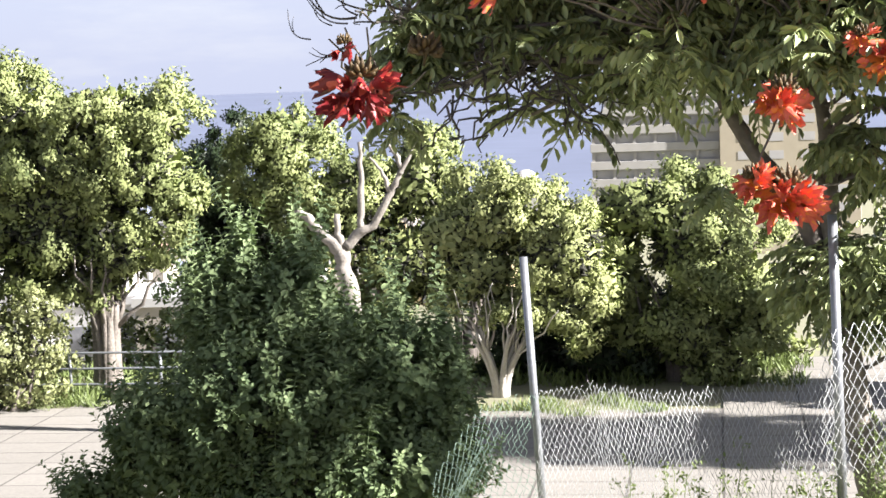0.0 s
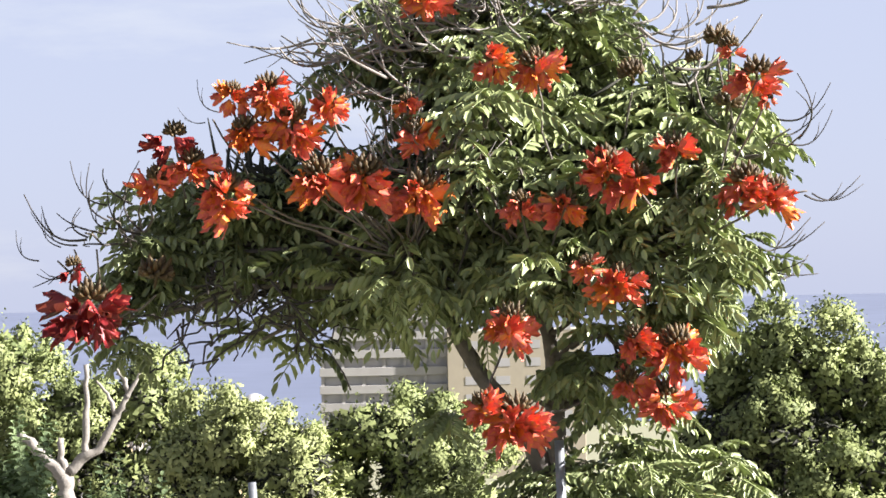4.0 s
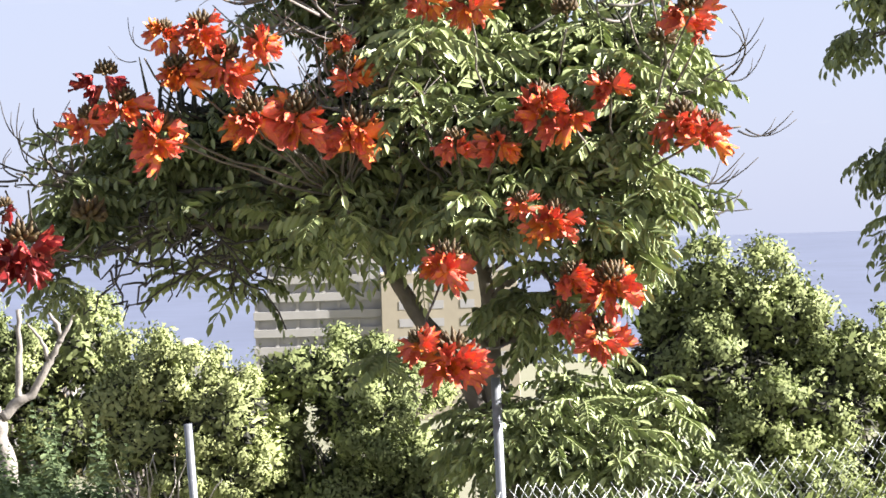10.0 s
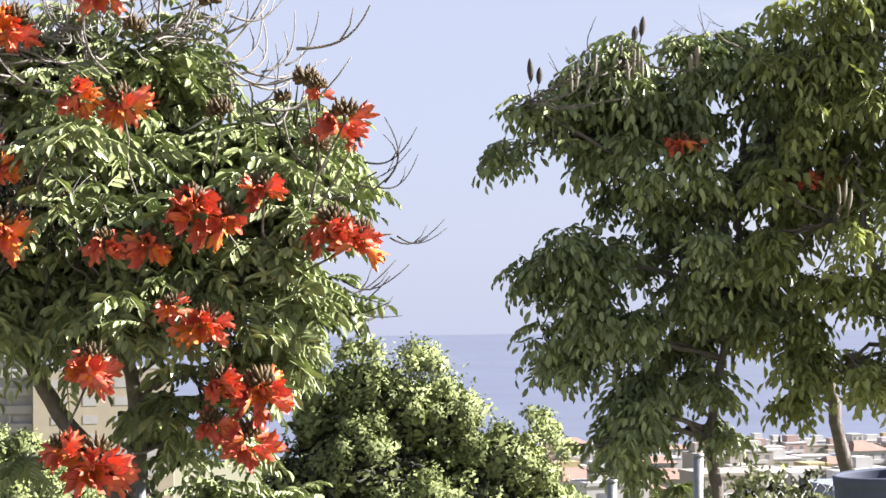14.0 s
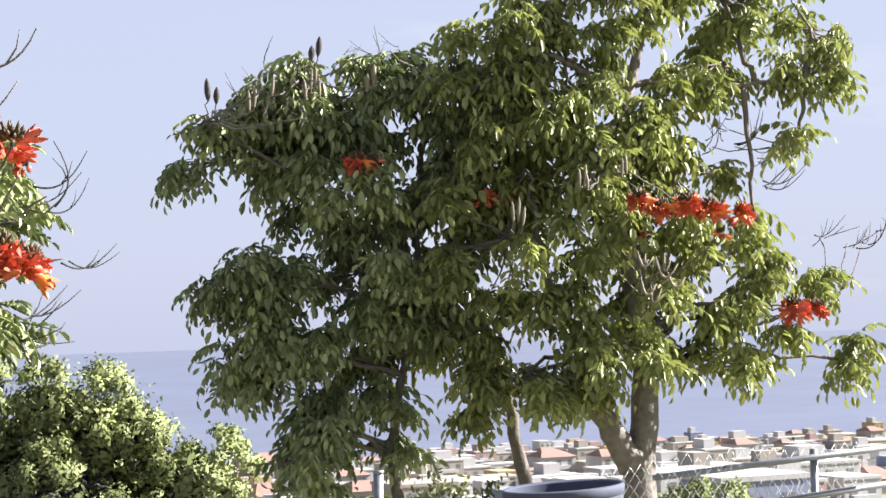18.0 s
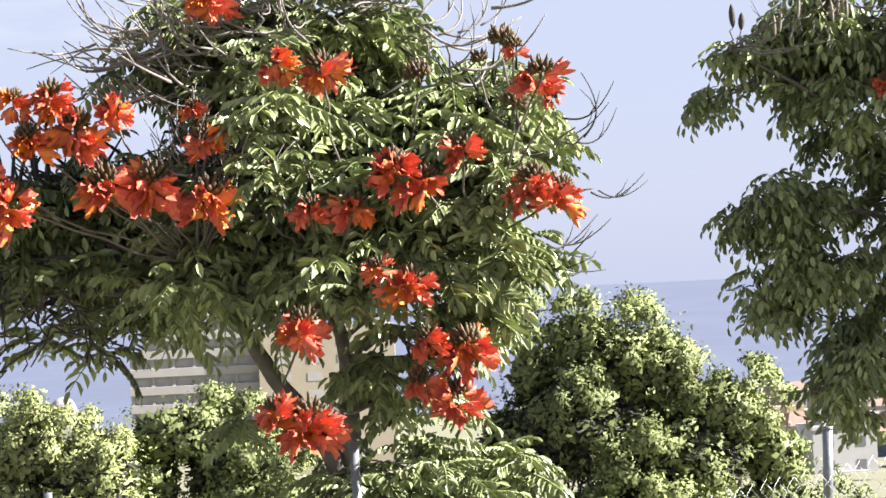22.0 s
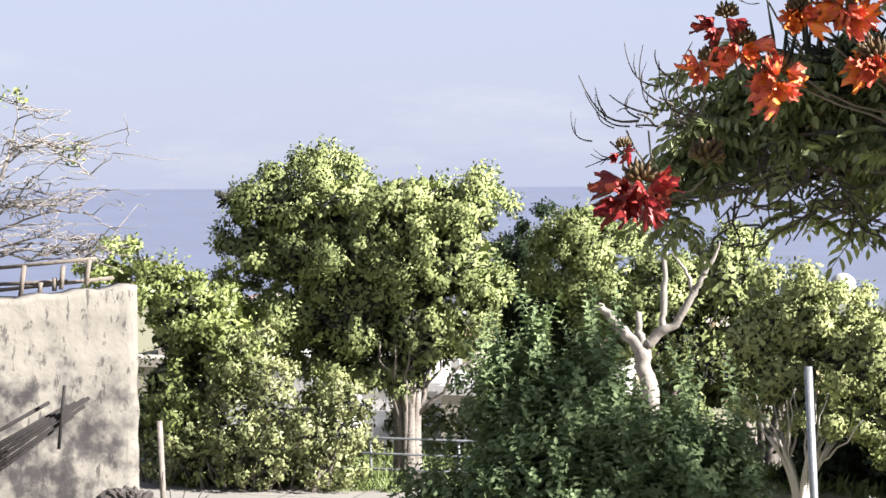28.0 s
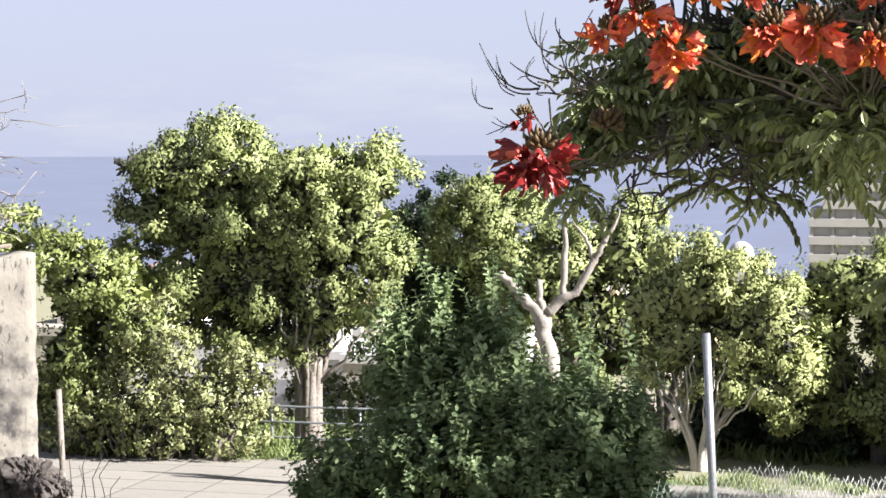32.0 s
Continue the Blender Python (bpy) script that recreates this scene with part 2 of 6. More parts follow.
M_WHITE_BARK = material("whitened_bark", (0.468, 0.433, 0.383), 0.85, 0.3, 18, 3, 0.6)
M_BARE = material("bare_grey_wood", (0.274, 0.247, 0.213), 0.75, 0.35, 26, 3, 0.5)
M_TWIG = material("dry_twig", (0.25, 0.225, 0.20), 0.8, 0.4, 40, 6, 0.3)
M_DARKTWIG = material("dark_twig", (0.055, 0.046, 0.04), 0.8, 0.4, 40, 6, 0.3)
M_RED = material("scarlet_petal", (0.52, 0.075, 0.06), 0.5, 0.3, 26, 9, 0.15, tint=(0.66, 0.15, 0.085), island=0.25)
# scarlet petal darkened: shade on the low clusters is painted into it
M_RED_SHADE = material("scarlet_shade_petal", (0.20, 0.011, 0.013), 0.45, 0.3, 26, 9, 0.15, island=0.2)
M_EDGE = material("orange_petal_edge", (0.64, 0.26, 0.03), 0.45, 0.3, 26, 9, 0.1, tint=(0.66, 0.11, 0.03), island=0.15)
M_BUD = material("olive_brown_bud", (0.10, 0.062, 0.02), 0.6, 0.4, 40, 8, 0.2, island=0.4)
M_STEEL = material("galvanised_steel", (0.286, 0.299, 0.320), 0.45, 0.3, 30, 5, 0.1, metal=0.55)
M_WIRE = material("galvanised_wire", (0.47, 0.48, 0.48), 0.5, 0.25, 30, 4, 0.0, metal=0.3)
M_GREENWIRE = material("green_coated_wire", (0.16, 0.24, 0.19), 0.55, 0.25, 30, 4, 0.0)
M_RUST = material("rusty_iron", (0.009, 0.008, 0.008), 0.85, 0.4, 40, 8, 0.5, tint=(0.016, 0.011, 0.009))
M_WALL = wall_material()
M_ROCK = material("dark_rubble", (0.085, 0.072, 0.066), 0.95, 0.5, 10, 2, 0.9)
M_WOOD = material("grey_weathered_wood", (0.19, 0.16, 0.13), 0.85, 0.4, 20, 3, 0.5)
M_JOINT = material("dirty_joint_sand", (0.10, 0.092, 0.08), 0.95, 0.2, 10, 0.6, 0.2)
M_PAVE = material("pale_paving", (0.238, 0.222, 0.196), 0.9, 0.22, 14, 0.6, 0.3, island=-0.05)
M_GROUND = material("dry_earth", (0.208, 0.188, 0.134), 0.95, 0.4, 4, 0.25, 0.6, tint=(0.16, 0.17, 0.085))
M_SEA = material("sea_water", (0.112, 0.130, 0.190), 0.6, 0.2, 0.02, 0.004, 0.0)
M_DRUM = material("faded_blue_plastic", (0.068, 0.080, 0.120), 0.75, 0.25, 12, 3, 0.08)
# town windows: lighter than bare openings, with distance haze in the colour
M_DARK = material("hazed_opening", (0.17, 0.175, 0.19), 0.3, 0.3, 4, 1, 0.0)
M_HOTEL = material("cream_facade", (0.36, 0.315, 0.235), 0.85, 0.12, 0.6, 0.1, 0.0)
M_HOTEL2 = material("grey_concrete_facade", (0.353, 0.349, 0.344), 0.85, 0.15, 0.6, 0.1, 0.0)
# hotel recesses and windows, lightened to hold the haze of distance
M_RECESS = material("hazed_recess", (0.36, 0.35, 0.34), 0.7, 0.15, 0.6, 0.1, 0.0)
M_PARAPET = material("pale_concrete", (0.336, 0.323, 0.302), 0.85, 0.12, 0.6, 0.1, 0.0)
M_WHITE = material("white_plaster", (0.42, 0.41, 0.405), 0.85, 0.12, 0.8, 0.15, 0.0)
M_CREAM = material("cream_plaster", (0.311, 0.281, 0.244), 0.85, 0.12, 0.8, 0.15, 0.0)
M_YELLOW = material("ochre_plaster", (0.378, 0.297, 0.162), 0.85, 0.15, 0.8, 0.15, 0.0)
M_PINK = material("salmon_plaster", (0.333, 0.239, 0.216), 0.85, 0.15, 0.8, 0.15, 0.0)
M_GREYB = material("blue_grey_plaster", (0.210, 0.235, 0.328), 0.85, 0.15, 0.8, 0.15, 0.0)
M_TILE = material("clay_roof", (0.30, 0.185, 0.15), 0.85, 0.3, 2.5, 0.3, 0.1)

# ---- mesh tools ----
rng = np.random.default_rng(7)


def tri_mesh(name, verts, tris, mat, smooth=False, ways=None):
    me = bpy.data.meshes.new(name)
    verts, tris = np.asarray(verts, np.float32), np.asarray(tris, np.int32)
    me.vertices.add(len(verts))
    me.vertices.foreach_set("co", verts.ravel())
    me.loops.add(tris.size)
    me.loops.foreach_set("vertex_index", tris.ravel())
    me.polygons.add(len(tris))
    me.polygons.foreach_set("loop_start", np.arange(0, tris.size, 3, dtype=np.int32))
    me.update(calc_edges=True)
    if smooth:
        me.polygons.foreach_set("use_smooth", np.ones(len(tris), bool))
    me.materials.append(mat)
    if ways is not None:
        me.polygons.foreach_set("use_smooth", np.ones(len(tris), bool))
        me.normals_split_custom_set_from_vertices(np.asarray(ways, np.float32))
    return me


def part(name, data, mat, parent, label="", m=None):
    """One mesh object under a thing or a part. data: a bmesh or a mesh."""
    if isinstance(data, bmesh.types.BMesh):
        me = bpy.data.meshes.new(name)
        data.to_mesh(me)
        data.free()
        me.materials.append(mat)
        data = me
    ob = new(name, data)
    ob.parent = parent
    if m is not None:
        ob.matrix_basis = m
    if label:
        ob["label"] = label
    return ob


def thing(name, at, label, category, group="", kind=""):
    ob = new(name)
    ob.empty_display_size = 0.1
    ob.location = at
    return tagged(ob, label, category, group, kind)


def tube(points, radii, sides=7):
    """Tapered tube through points, as arrays of vertices and triangles, with closed ends."""
    pts = np.asarray(points, float)
    n = len(pts)
    way = np.gradient(pts, axis=0)
    way /= np.linalg.norm(way, axis=1)[:, None] + 1e-9
    ref = np.array((0.31, 0.93, 0.2)) if abs(way[0][2]) > 0.6 else np.array((0.05, 0.1, 1.0))
    u = np.cross(way, ref)
    u /= np.linalg.norm(u, axis=1)[:, None] + 1e-9
    v = np.cross(way, u)
    ang = np.arange(sides) * 2 * np.pi / sides
    r = np.broadcast_to(np.asarray(radii, float), (n,))
    ring = pts[:, None] + r[:, None, None] * (np.cos(ang)[None, :, None] * u[:, None] + np.sin(ang)[None, :, None] * v[:, None])
    verts = np.vstack([ring.reshape(-1, 3), pts[:1], pts[-1:]])
    i = np.arange(n - 1)[:, None] * sides
    j = np.arange(sides)[None]
    k = (np.arange(sides)[None] + 1) % sides
    t1 = np.stack([i + j, i + k, i + sides + j], -1).reshape(-1, 3)
    t2 = np.stack([i + k, i + sides + k, i + sides + j], -1).reshape(-1, 3)
    a = n * sides
    j, k = j[0], k[0]
    c1 = np.stack([np.full(sides, a), k, j], -1)
    c2 = np.stack([np.full(sides, a + 1), (n - 1) * sides + j, (n - 1) * sides + k], -1)
    return verts, np.vstack([t1, t2, c1, c2])


def merge(pieces):
    vs, fs, o = [], [], 0
    for v, f in pieces:
        vs.append(v)
        fs.append(np.asarray(f) + o)
        o += len(v)
    return np.vstack(vs), np.vstack(fs)


def bend(a, b, sag=0.0, wob=0.0, n=7):
    """Points from a to b with a bow (upwards if sag is negative) and a wobble."""
    s = np.linspace(0, 1, n)[:, None]
    p = np.asarray(a, float) * (1 - s) + np.asarray(b, float) * s
    p[:, 2] -= sag * 4 * (s * (1 - s))[:, 0]
    w = rng.normal(0, wob, (n, 3))
    w[0] = w[-1] = 0
    return p + w


def box_arrays(lo, hi):
    x0, y0, z0 = lo
    x1, y1, z1 = hi
    v = np.array([(x, y, z) for z in (z0, z1) for y in (y0, y1) for x in (x0, x1)], float)
    f = [(0, 2, 1), (1, 2, 3), (4, 5, 6), (5, 7, 6), (0, 1, 4), (1, 5, 4), (2, 6, 3), (3, 6, 7), (0, 4, 2), (2, 4, 6), (1, 3, 5), (3, 7, 5)]
    return v, np.array(f)


def box_bm(lo, hi, bevel=0.0):
    bm = bmesh.new()
    v, f = box_arrays(lo, hi)
    vs = [bm.verts.new(c) for c in v]
    for q in ((0, 2, 3, 1), (4, 5, 7, 6), (0, 1, 5, 4), (2, 6, 7, 3), (0, 4, 6, 2), (1, 3, 7, 5)):
        bm.faces.new([vs[i] for i in q])
    if bevel:
        bmesh.ops.bevel(bm, geom=bm.edges[:], offset=bevel, segments=2, affect="EDGES", profile=0.5)
    bmesh.ops.recalc_face_normals(bm, faces=bm.faces[:])
    return bm


def unit(v):
    return v / (np.linalg.norm(v, axis=-1, keepdims=True) + 1e-9)


def frames(x_way, up):
    """Rotation matrices whose first axis is x_way and whose third leans to up."""
    x = unit(x_way)
    y = unit(np.cross(up, x))
    z = np.cross(x, y)
    return np.stack([x, y, z], -1)


def scatter(template, rots, places, sizes):
    """Copies of one small mesh joined into arrays."""
    tv, tf = template
    v = np.einsum("nij,kj->nki", rots, tv) * sizes[:, None, None] + places[:, None]
    f = tf[None] + (np.arange(len(places)) * len(tv))[:, None, None]
    return v.reshape(-1, 3), f.reshape(-1, 3)


# a small folded leaf, 1 long
LEAF = (np.array([(0, 0, 0), (0.28, 0.2, 0.07), (0.7, 0.22, 0.04), (1, 0, -0.14), (0.7, -0.22, 0.04), (0.28, -0.2, 0.07)]),
        np.array([(0, 2, 1), (0, 3, 2), (0, 4, 3), (0, 5, 4)]))


def blob_points(blobs, n, jitter=0.0, inner=0.0):
    """Points on the outer skin of a union of ellipsoids (x, y, z, rx, ry, rz), with their outward ways."""
    bl = np.asarray(blobs, float)
    area = (bl[:, 3] * bl[:, 5] + bl[:, 3] * bl[:, 4] + bl[:, 4] * bl[:, 5])
    pick = rng.choice(len(bl), size=n * 3, p=area / area.sum())
    w = unit(rng.normal(size=(n * 3, 3)))
    rad = 1 - inner * rng.random(n * 3) ** 1.5 + jitter * rng.normal(size=n * 3)
    p = bl[pick, :3] + w * bl[pick, 3:] * rad[:, None]
    keep = np.ones(len(p), bool)
    for k, c in enumerate(bl):
        d = (((p - c[:3]) / (c[3:] * (0.86 - inner))) ** 2).sum(1)
        keep &= (d > 1) | (pick == k)
    nrm = unit(w / bl[pick, 3:])
    return p[keep][:n], nrm[keep][:n]

# ---- ground, sea ----


def smooth(a, b, v):
    s = np.clip((v - a) / (b - a), 0, 1)
    return s * s * (3 - 2 * s)


def ground_height(x, y):
    """Upper terrace by the camera, bank, lower square, and the slope down to the town."""
    bank = 4.9 - 0.9 * smooth(6.5, 9.8, y) - 1.0 * smooth(9.8, 13.0, y) - 3.0 * smooth(13.0, 22.0, y)
    right = 4.9 - 1.3 * smooth(8.0, 14.0, y) - 3.6 * smooth(18.0, 26.0, y)
    left = 4.9 - 0.65 * smooth(6.0, 12.0, y) - 4.25 * smooth(13.4, 16.5, y)
    k = smooth(2.2, 3.8, x)
    j = smooth(-6.02, -6.25, x)
    h = bank * (1 - k) * (1 - j) + right * k + left * j
    return h + np.interp(y, (46, 70, 170, 250, 400, 700, 900, 1000, 1100), (0, -5, -14, -19, -30, -45, -53, -55, -66))


xs = np.concatenate([[-4900, -2500, -1200, -600, -300, -150, -80, -50], np.arange(-36, -9, 3.0), np.arange(-9, 12, 0.75), np.arange(12, 40, 3.5), [50, 80, 150, 300, 600, 1200, 2500, 4900]])
ys = np.concatenate([[-4900, -2000, -800, -300, -100, -40, -15, -6], np.arange(-2, 27, 0.75), np.arange(27, 70, 2.5), np.arange(72, 480, 17.0), np.arange(490, 1120, 45.0), [1200, 2500, 4900]])
GX, GY = np.meshgrid(xs, ys, indexing="xy")
GZ = ground_height(GX, GY) + 0.03 * np.sin(GX * 2.1 + 1.3 * GY) * (GY < 27) * (np.abs(GX) < 40)
GZ[GY > 1100] = -66
gv = np.stack([GX, GY, GZ], -1).reshape(-1, 3)
nx = len(xs)
ii = (np.arange(len(ys) - 1)[:, None] * nx + np.arange(nx - 1)[None]).ravel()
gf = np.vstack([np.stack([ii, ii + 1, ii + nx], -1), np.stack([ii + 1, ii + nx + 1, ii + nx], -1)])
ground = tagged(new("ground", tri_mesh("ground", gv, gf, M_GROUND, True)), "dry sandy earth sloping down towards the town", "ground", kind="structure")

# the sea sheet rises gently so that its far edge meets eye level
sv = np.array([(-4900, 1000, -55.0), (4900, 1000, -55.0), (-4900, 4950, 4.8), (4900, 4950, 4.8)], float)
sea = tagged(new("water", tri_mesh("water", sv, [(0, 1, 2), (1, 3, 2)], M_SEA)), "calm hazy blue sea reaching to the horizon", "sea", kind="structure")


def paving():
    """Square of large pale slabs with open joints; the nearest rows are slabs of their own."""
    base = tagged(new("pavement"), "square of large pale paving slabs with dark joints", "pavement", kind="structure")
    data = {}
    bed = []
    for j in range(18):
        for i in range(24):
            x, y = -24 + i * 1.5, 28.6 + j * 1.0
            if y > (38.7 if x < -13.5 else 39.7) and x < 1 or (x > -6.5 and x < -0.9 and y > 38.3) or y > 45:
                continue
            key = (i * 7 + j * 3) % 4
            if key not in data:
                me = bpy.data.meshes.new("slab")
                bm = box_bm((0, 0, -0.05), (1.455, 0.955, 0.02 + 0.0004 * key), 0.001)
                bm.to_mesh(me)
                bm.free()
                me.materials.append(M_PAVE)
                data[key] = me
            part("slab", data[key], M_PAVE, base, m=pose(x, y, 0.012, 0, 0, 0.1 * ((i + j) % 3 - 1)))
            bed.append((x, y))
    v = np.array([(x + a, y + b, 0.0309) for x, y in bed for a, b in ((0, 0), (1.5, 0), (1.5, 1.0), (0, 1.0))])
    k = np.arange(len(bed))[:, None] * 4
    part("joint_bed", tri_mesh("joint_bed", v, np.vstack([k + (0, 1, 2), k + (0, 2, 3)]), M_JOINT), M_JOINT, base)


# ---- trees with small leaves ----


LEAF_SMALL = (np.array([(0, 0, 0), (0.5, 0.27, -0.05), (1, 0, -0.10), (0.5, -0.27, -0.05)]), np.array([(0, 2, 1), (0, 3, 2)]))


def lump_centres(blobs, radius, gap, most):
    """Places on the skin of the crown that keep their distance from one another."""
    p, nrm = blob_points(blobs, most * 10, 0.03)
    q = (p / radius) * 0.6
    hollow = np.sin(q[:, 0] + 1.3 * np.sin(q[:, 2] * 0.9 + 2)) + np.sin(q[:, 2] * 1.1 + 1.7 * np.sin(q[:, 1] + q[:, 0] * 0.7)) + 0.6 * np.sin(2.3 * q[:, 0] - 1.9 * q[:, 2])
    solid = hollow > -0.55
    p, nrm = p[solid] + nrm[solid] * (1.5 * radius * np.clip(hollow[solid] - 0.7, -1.0, 0.4))[:, None], nrm[solid]
    r = radius * rng.uniform(0.55, 1.5, len(p))
    keep = []
    for k in range(len(p)):
        if all(((p[k] - p[m]) ** 2).sum() > (gap * 0.5 * (r[k] + r[m])) ** 2 for m in keep):
            keep.append(k)
            if len(keep) >= most:
                break
    return p[keep], nrm[keep], r[keep]


def small_leaf_crown(blobs, lumps, dense, size, radius, mat, inner_n=0, name="crown", droop=0.5, gap=1.25):
    """Proud lumps of overlapping small leaves over a deeper, looser layer that lies in their shade."""
    c, nrm, r = lump_centres(blobs, radius, gap, lumps)
    out, ways = [], []

    def lay(p, d, way, up, big):
        out.append(scatter(LEAF_SMALL, frames(way, up), p, big))
        ways.append(np.repeat(unit(d * 0.95 + up * 0.3), 4, 0))

    for k in range(len(c)):
        # a lump is a handful of smaller tufts
        m = rng.integers(4, 8)
        td = unit(rng.normal(size=(m, 3)) + nrm[k] * 0.9)
        tc = c[k] + td * r[k] * 0.55 * rng.uniform(0.5, 1.1, (m, 1))
        tr = r[k] * rng.uniform(0.32, 0.62, m)
        for e in range(m):
            n = int(dense * 3.4 * tr[e] ** 2 / (size * size * 0.27))
            d = unit(rng.normal(size=(n * 2, 3)))
            d = d[d @ unit(nrm[k] + np.array((0.1, 0, 0.25))) > -0.3][:n]
            n = len(d)
            p = tc[e] + d * (tr[e] * rng.uniform(0.5, 1.32, n))[:, None]
            way = unit(np.cross(np.cross(d, np.array((0, 0, -1.0))), d) * droop + rng.normal(0, 0.5, (n, 3)))
            up = unit(d + rng.normal(0, 0.26, (n, 3)) + np.array((0, 0, 0.1)))
            lay(p, unit(d + 0.6 * td[e] + 0.4 * nrm[k]), way, up, size * rng.uniform(0.65, 1.3, n))
    # stray shoots that break the outline
    q, qn = blob_points(blobs, lumps // 2, 0.02)
    along = np.tile(np.linspace(-0.3, 1.0, 14), len(q))[:, None]
    tip = unit(qn + np.array((0, 0, 0.5)) + rng.normal(0, 0.3, q.shape)) * radius * rng.uniform(0.4, 0.95, (len(q), 1))
    q = np.repeat(q, 14, 0) + np.repeat(tip, 14, 0) * along + rng.normal(0, size * 0.35, (len(q) * 14, 3))
    qn = np.repeat(qn, 14, 0)
    lay(q, qn, unit(rng.normal(size=q.shape)), unit(qn + rng.normal(0, 0.5, q.shape)), size * rng.uniform(0.6, 1.1, len(q)))
    deep = [(b[0], b[1], b[2], b[3] * 0.72, b[4] * 0.72, b[5] * 0.72) for b in blobs if min(b[3:]) > 0.9 * radius]
    if inner_n and deep:
        q, qn = blob_points(deep, inner_n, 0.03, 0.3)
        lay(q, qn, unit(rng.normal(size=(len(q), 3))), unit(qn + rng.normal(0, 0.5, (len(q), 3))), size * rng.uniform(1.5, 2.6, len(q)))
    v, f = merge(out)
    # twigs in the near-black shade colour darken the heart of the crown
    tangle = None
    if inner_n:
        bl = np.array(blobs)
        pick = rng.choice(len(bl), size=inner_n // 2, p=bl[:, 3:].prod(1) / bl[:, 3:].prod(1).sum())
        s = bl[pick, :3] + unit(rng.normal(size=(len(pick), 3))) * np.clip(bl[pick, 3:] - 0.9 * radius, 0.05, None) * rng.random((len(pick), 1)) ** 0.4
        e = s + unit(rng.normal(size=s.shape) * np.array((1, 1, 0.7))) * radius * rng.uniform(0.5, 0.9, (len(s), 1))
        tangle = tri_mesh("shade_twig_tangle", *merge([tube((a, (a + b) / 2 + 0.1 * radius * (i % 3 - 1), b), (0.11 * radius, 0.09 * radius, 0.02), 3) for i, (a, b) in enumerate(zip(s, e))]), M_CROWN_SHADE)
    return tri_mesh(name, v, f, mat, ways=np.vstack(ways)), tangle


def to_local(blobs, at):
    b = np.array(blobs, float)
    b[:, :3] -= np.array(at)
    return b


def fluted_trunk(height, radius, limbs, spread, seed):
    """Several stems grown together at the foot and parting upwards into the crown."""
    r = np.random.default_rng(seed)
    out = []
    for i in range(limbs):
        a = 2 * math.pi * i / limbs + r.uniform(-0.3, 0.3)
        foot = np.array((math.cos(a), math.sin(a), 0)) * radius * 0.6
        top = np.array((math.cos(a) * spread, math.sin(a) * spread, height * r.uniform(0.9, 1.15)))
        mid = np.array((foot[0] * 0.85, foot[1] * 0.85, height * 0.42))
        s = np.linspace(0, 1, 8)[:, None]
        pts = (1 - s) ** 2 * foot + 2 * s * (1 - s) * mid + s ** 2 * top
        pts[0, 2] = -0.3
        out.append(tube(pts, np.linspace(radius * 0.62, radius * 0.2, 8) * r.uniform(0.75, 1.1), 7))
        for _ in range(3):
            e = top + r.normal(0, 0.4, 3) * np.array((1, 1, 0.4)) + np.array((0, 0, 0.9))
            out.append(tube(bend(pts[5], e, 0.0, 0.05, 6), np.linspace(radius * 0.2, radius * 0.05, 6), 5))
    return merge(out)


def ficus(at, blobs, mat, label, trunk_h, radius=0.3, limbs=7, spread=0.9, clumps=300, per=1.5, size=0.105, clump=0.42, inner=11000, bark=None, seed=1, droop=0.5):
    t = thing("ficus_tree", at, label, "tree", "trees round the square")
    leafy, tangle = small_leaf_crown(to_local(blobs, at), clumps, per, size, clump, mat, inner, droop=droop)
    part("crown", leafy, mat, t)
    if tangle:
        part("shade_twig_tangle", tangle, M_CROWN_SHADE, t)["kind"] = "stuff"
    v, f = fluted_trunk(trunk_h, radius, limbs, spread, seed)
    part("trunk", tri_mesh("trunk", v, f, bark or M_BARK, True), bark or M_BARK, t)
    return t


ficus((-13.35, 41.90, 0.00), [(-16.47, 42.0, 6.10, 1.20, 1.42, 0.62), (-14.86, 42.0, 6.15, 1.34, 1.5, 0.61), (-13.28, 42.0, 6.15, 1.21, 1.39, 0.61), (-12.11, 42.0, 5.90, 0.87, 1.09, 0.66), (-17.6, 42.0, 6.22, 0.46, 0.71, 0.28), (-16.75, 42.0, 5.03, 0.79, 1.01, 0.79), (-15.53, 42.0, 4.92, 1.23, 1.41, 1.01), (-13.93, 42.0, 4.95, 1.33, 1.5, 1.0), (-12.36, 42.0, 4.85, 1.04, 1.24, 0.99), (-15.79, 42.0, 3.52, 0.9, 1.11, 0.9), (-14.45, 42.0, 3.3, 1.22, 1.4, 1.0), (-13.0, 42.0, 3.21, 1.1, 1.29, 0.99), (-13.65, 42.0, 2.3, 0.89, 1.1, 0.44), (-14.98, 42.0, 2.5, 0.78, 1.01, 0.5), (-11.71, 42.0, 4.11, 0.55, 0.89, 0.65), (-15.4, 42.0, 5.55, 1.5, 1.25, 0.65), (-13.3, 42.0, 5.55, 1.5, 1.25, 0.65), (-14.2, 42.1, 4.1, 1.9, 1.2, 0.8)],
      M_FICUS, "tall clipped ficus with dense crown and fluted grey trunk", 2.10, radius=0.30, limbs=9, inner=20000, spread=0.3, bark=M_PALE_BARK, clumps=420, seed=3)
# leaf colour itself holds the deep shade between the lighter trees
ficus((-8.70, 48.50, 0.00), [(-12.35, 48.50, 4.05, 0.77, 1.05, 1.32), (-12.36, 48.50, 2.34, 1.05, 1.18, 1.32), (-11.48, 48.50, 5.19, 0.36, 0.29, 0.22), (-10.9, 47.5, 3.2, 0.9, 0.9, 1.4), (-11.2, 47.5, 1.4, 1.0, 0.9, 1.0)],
      M_FICUS_SHADE, "dark ficus in deep shade between the lighter trees", 2.50, clumps=175, seed=4)
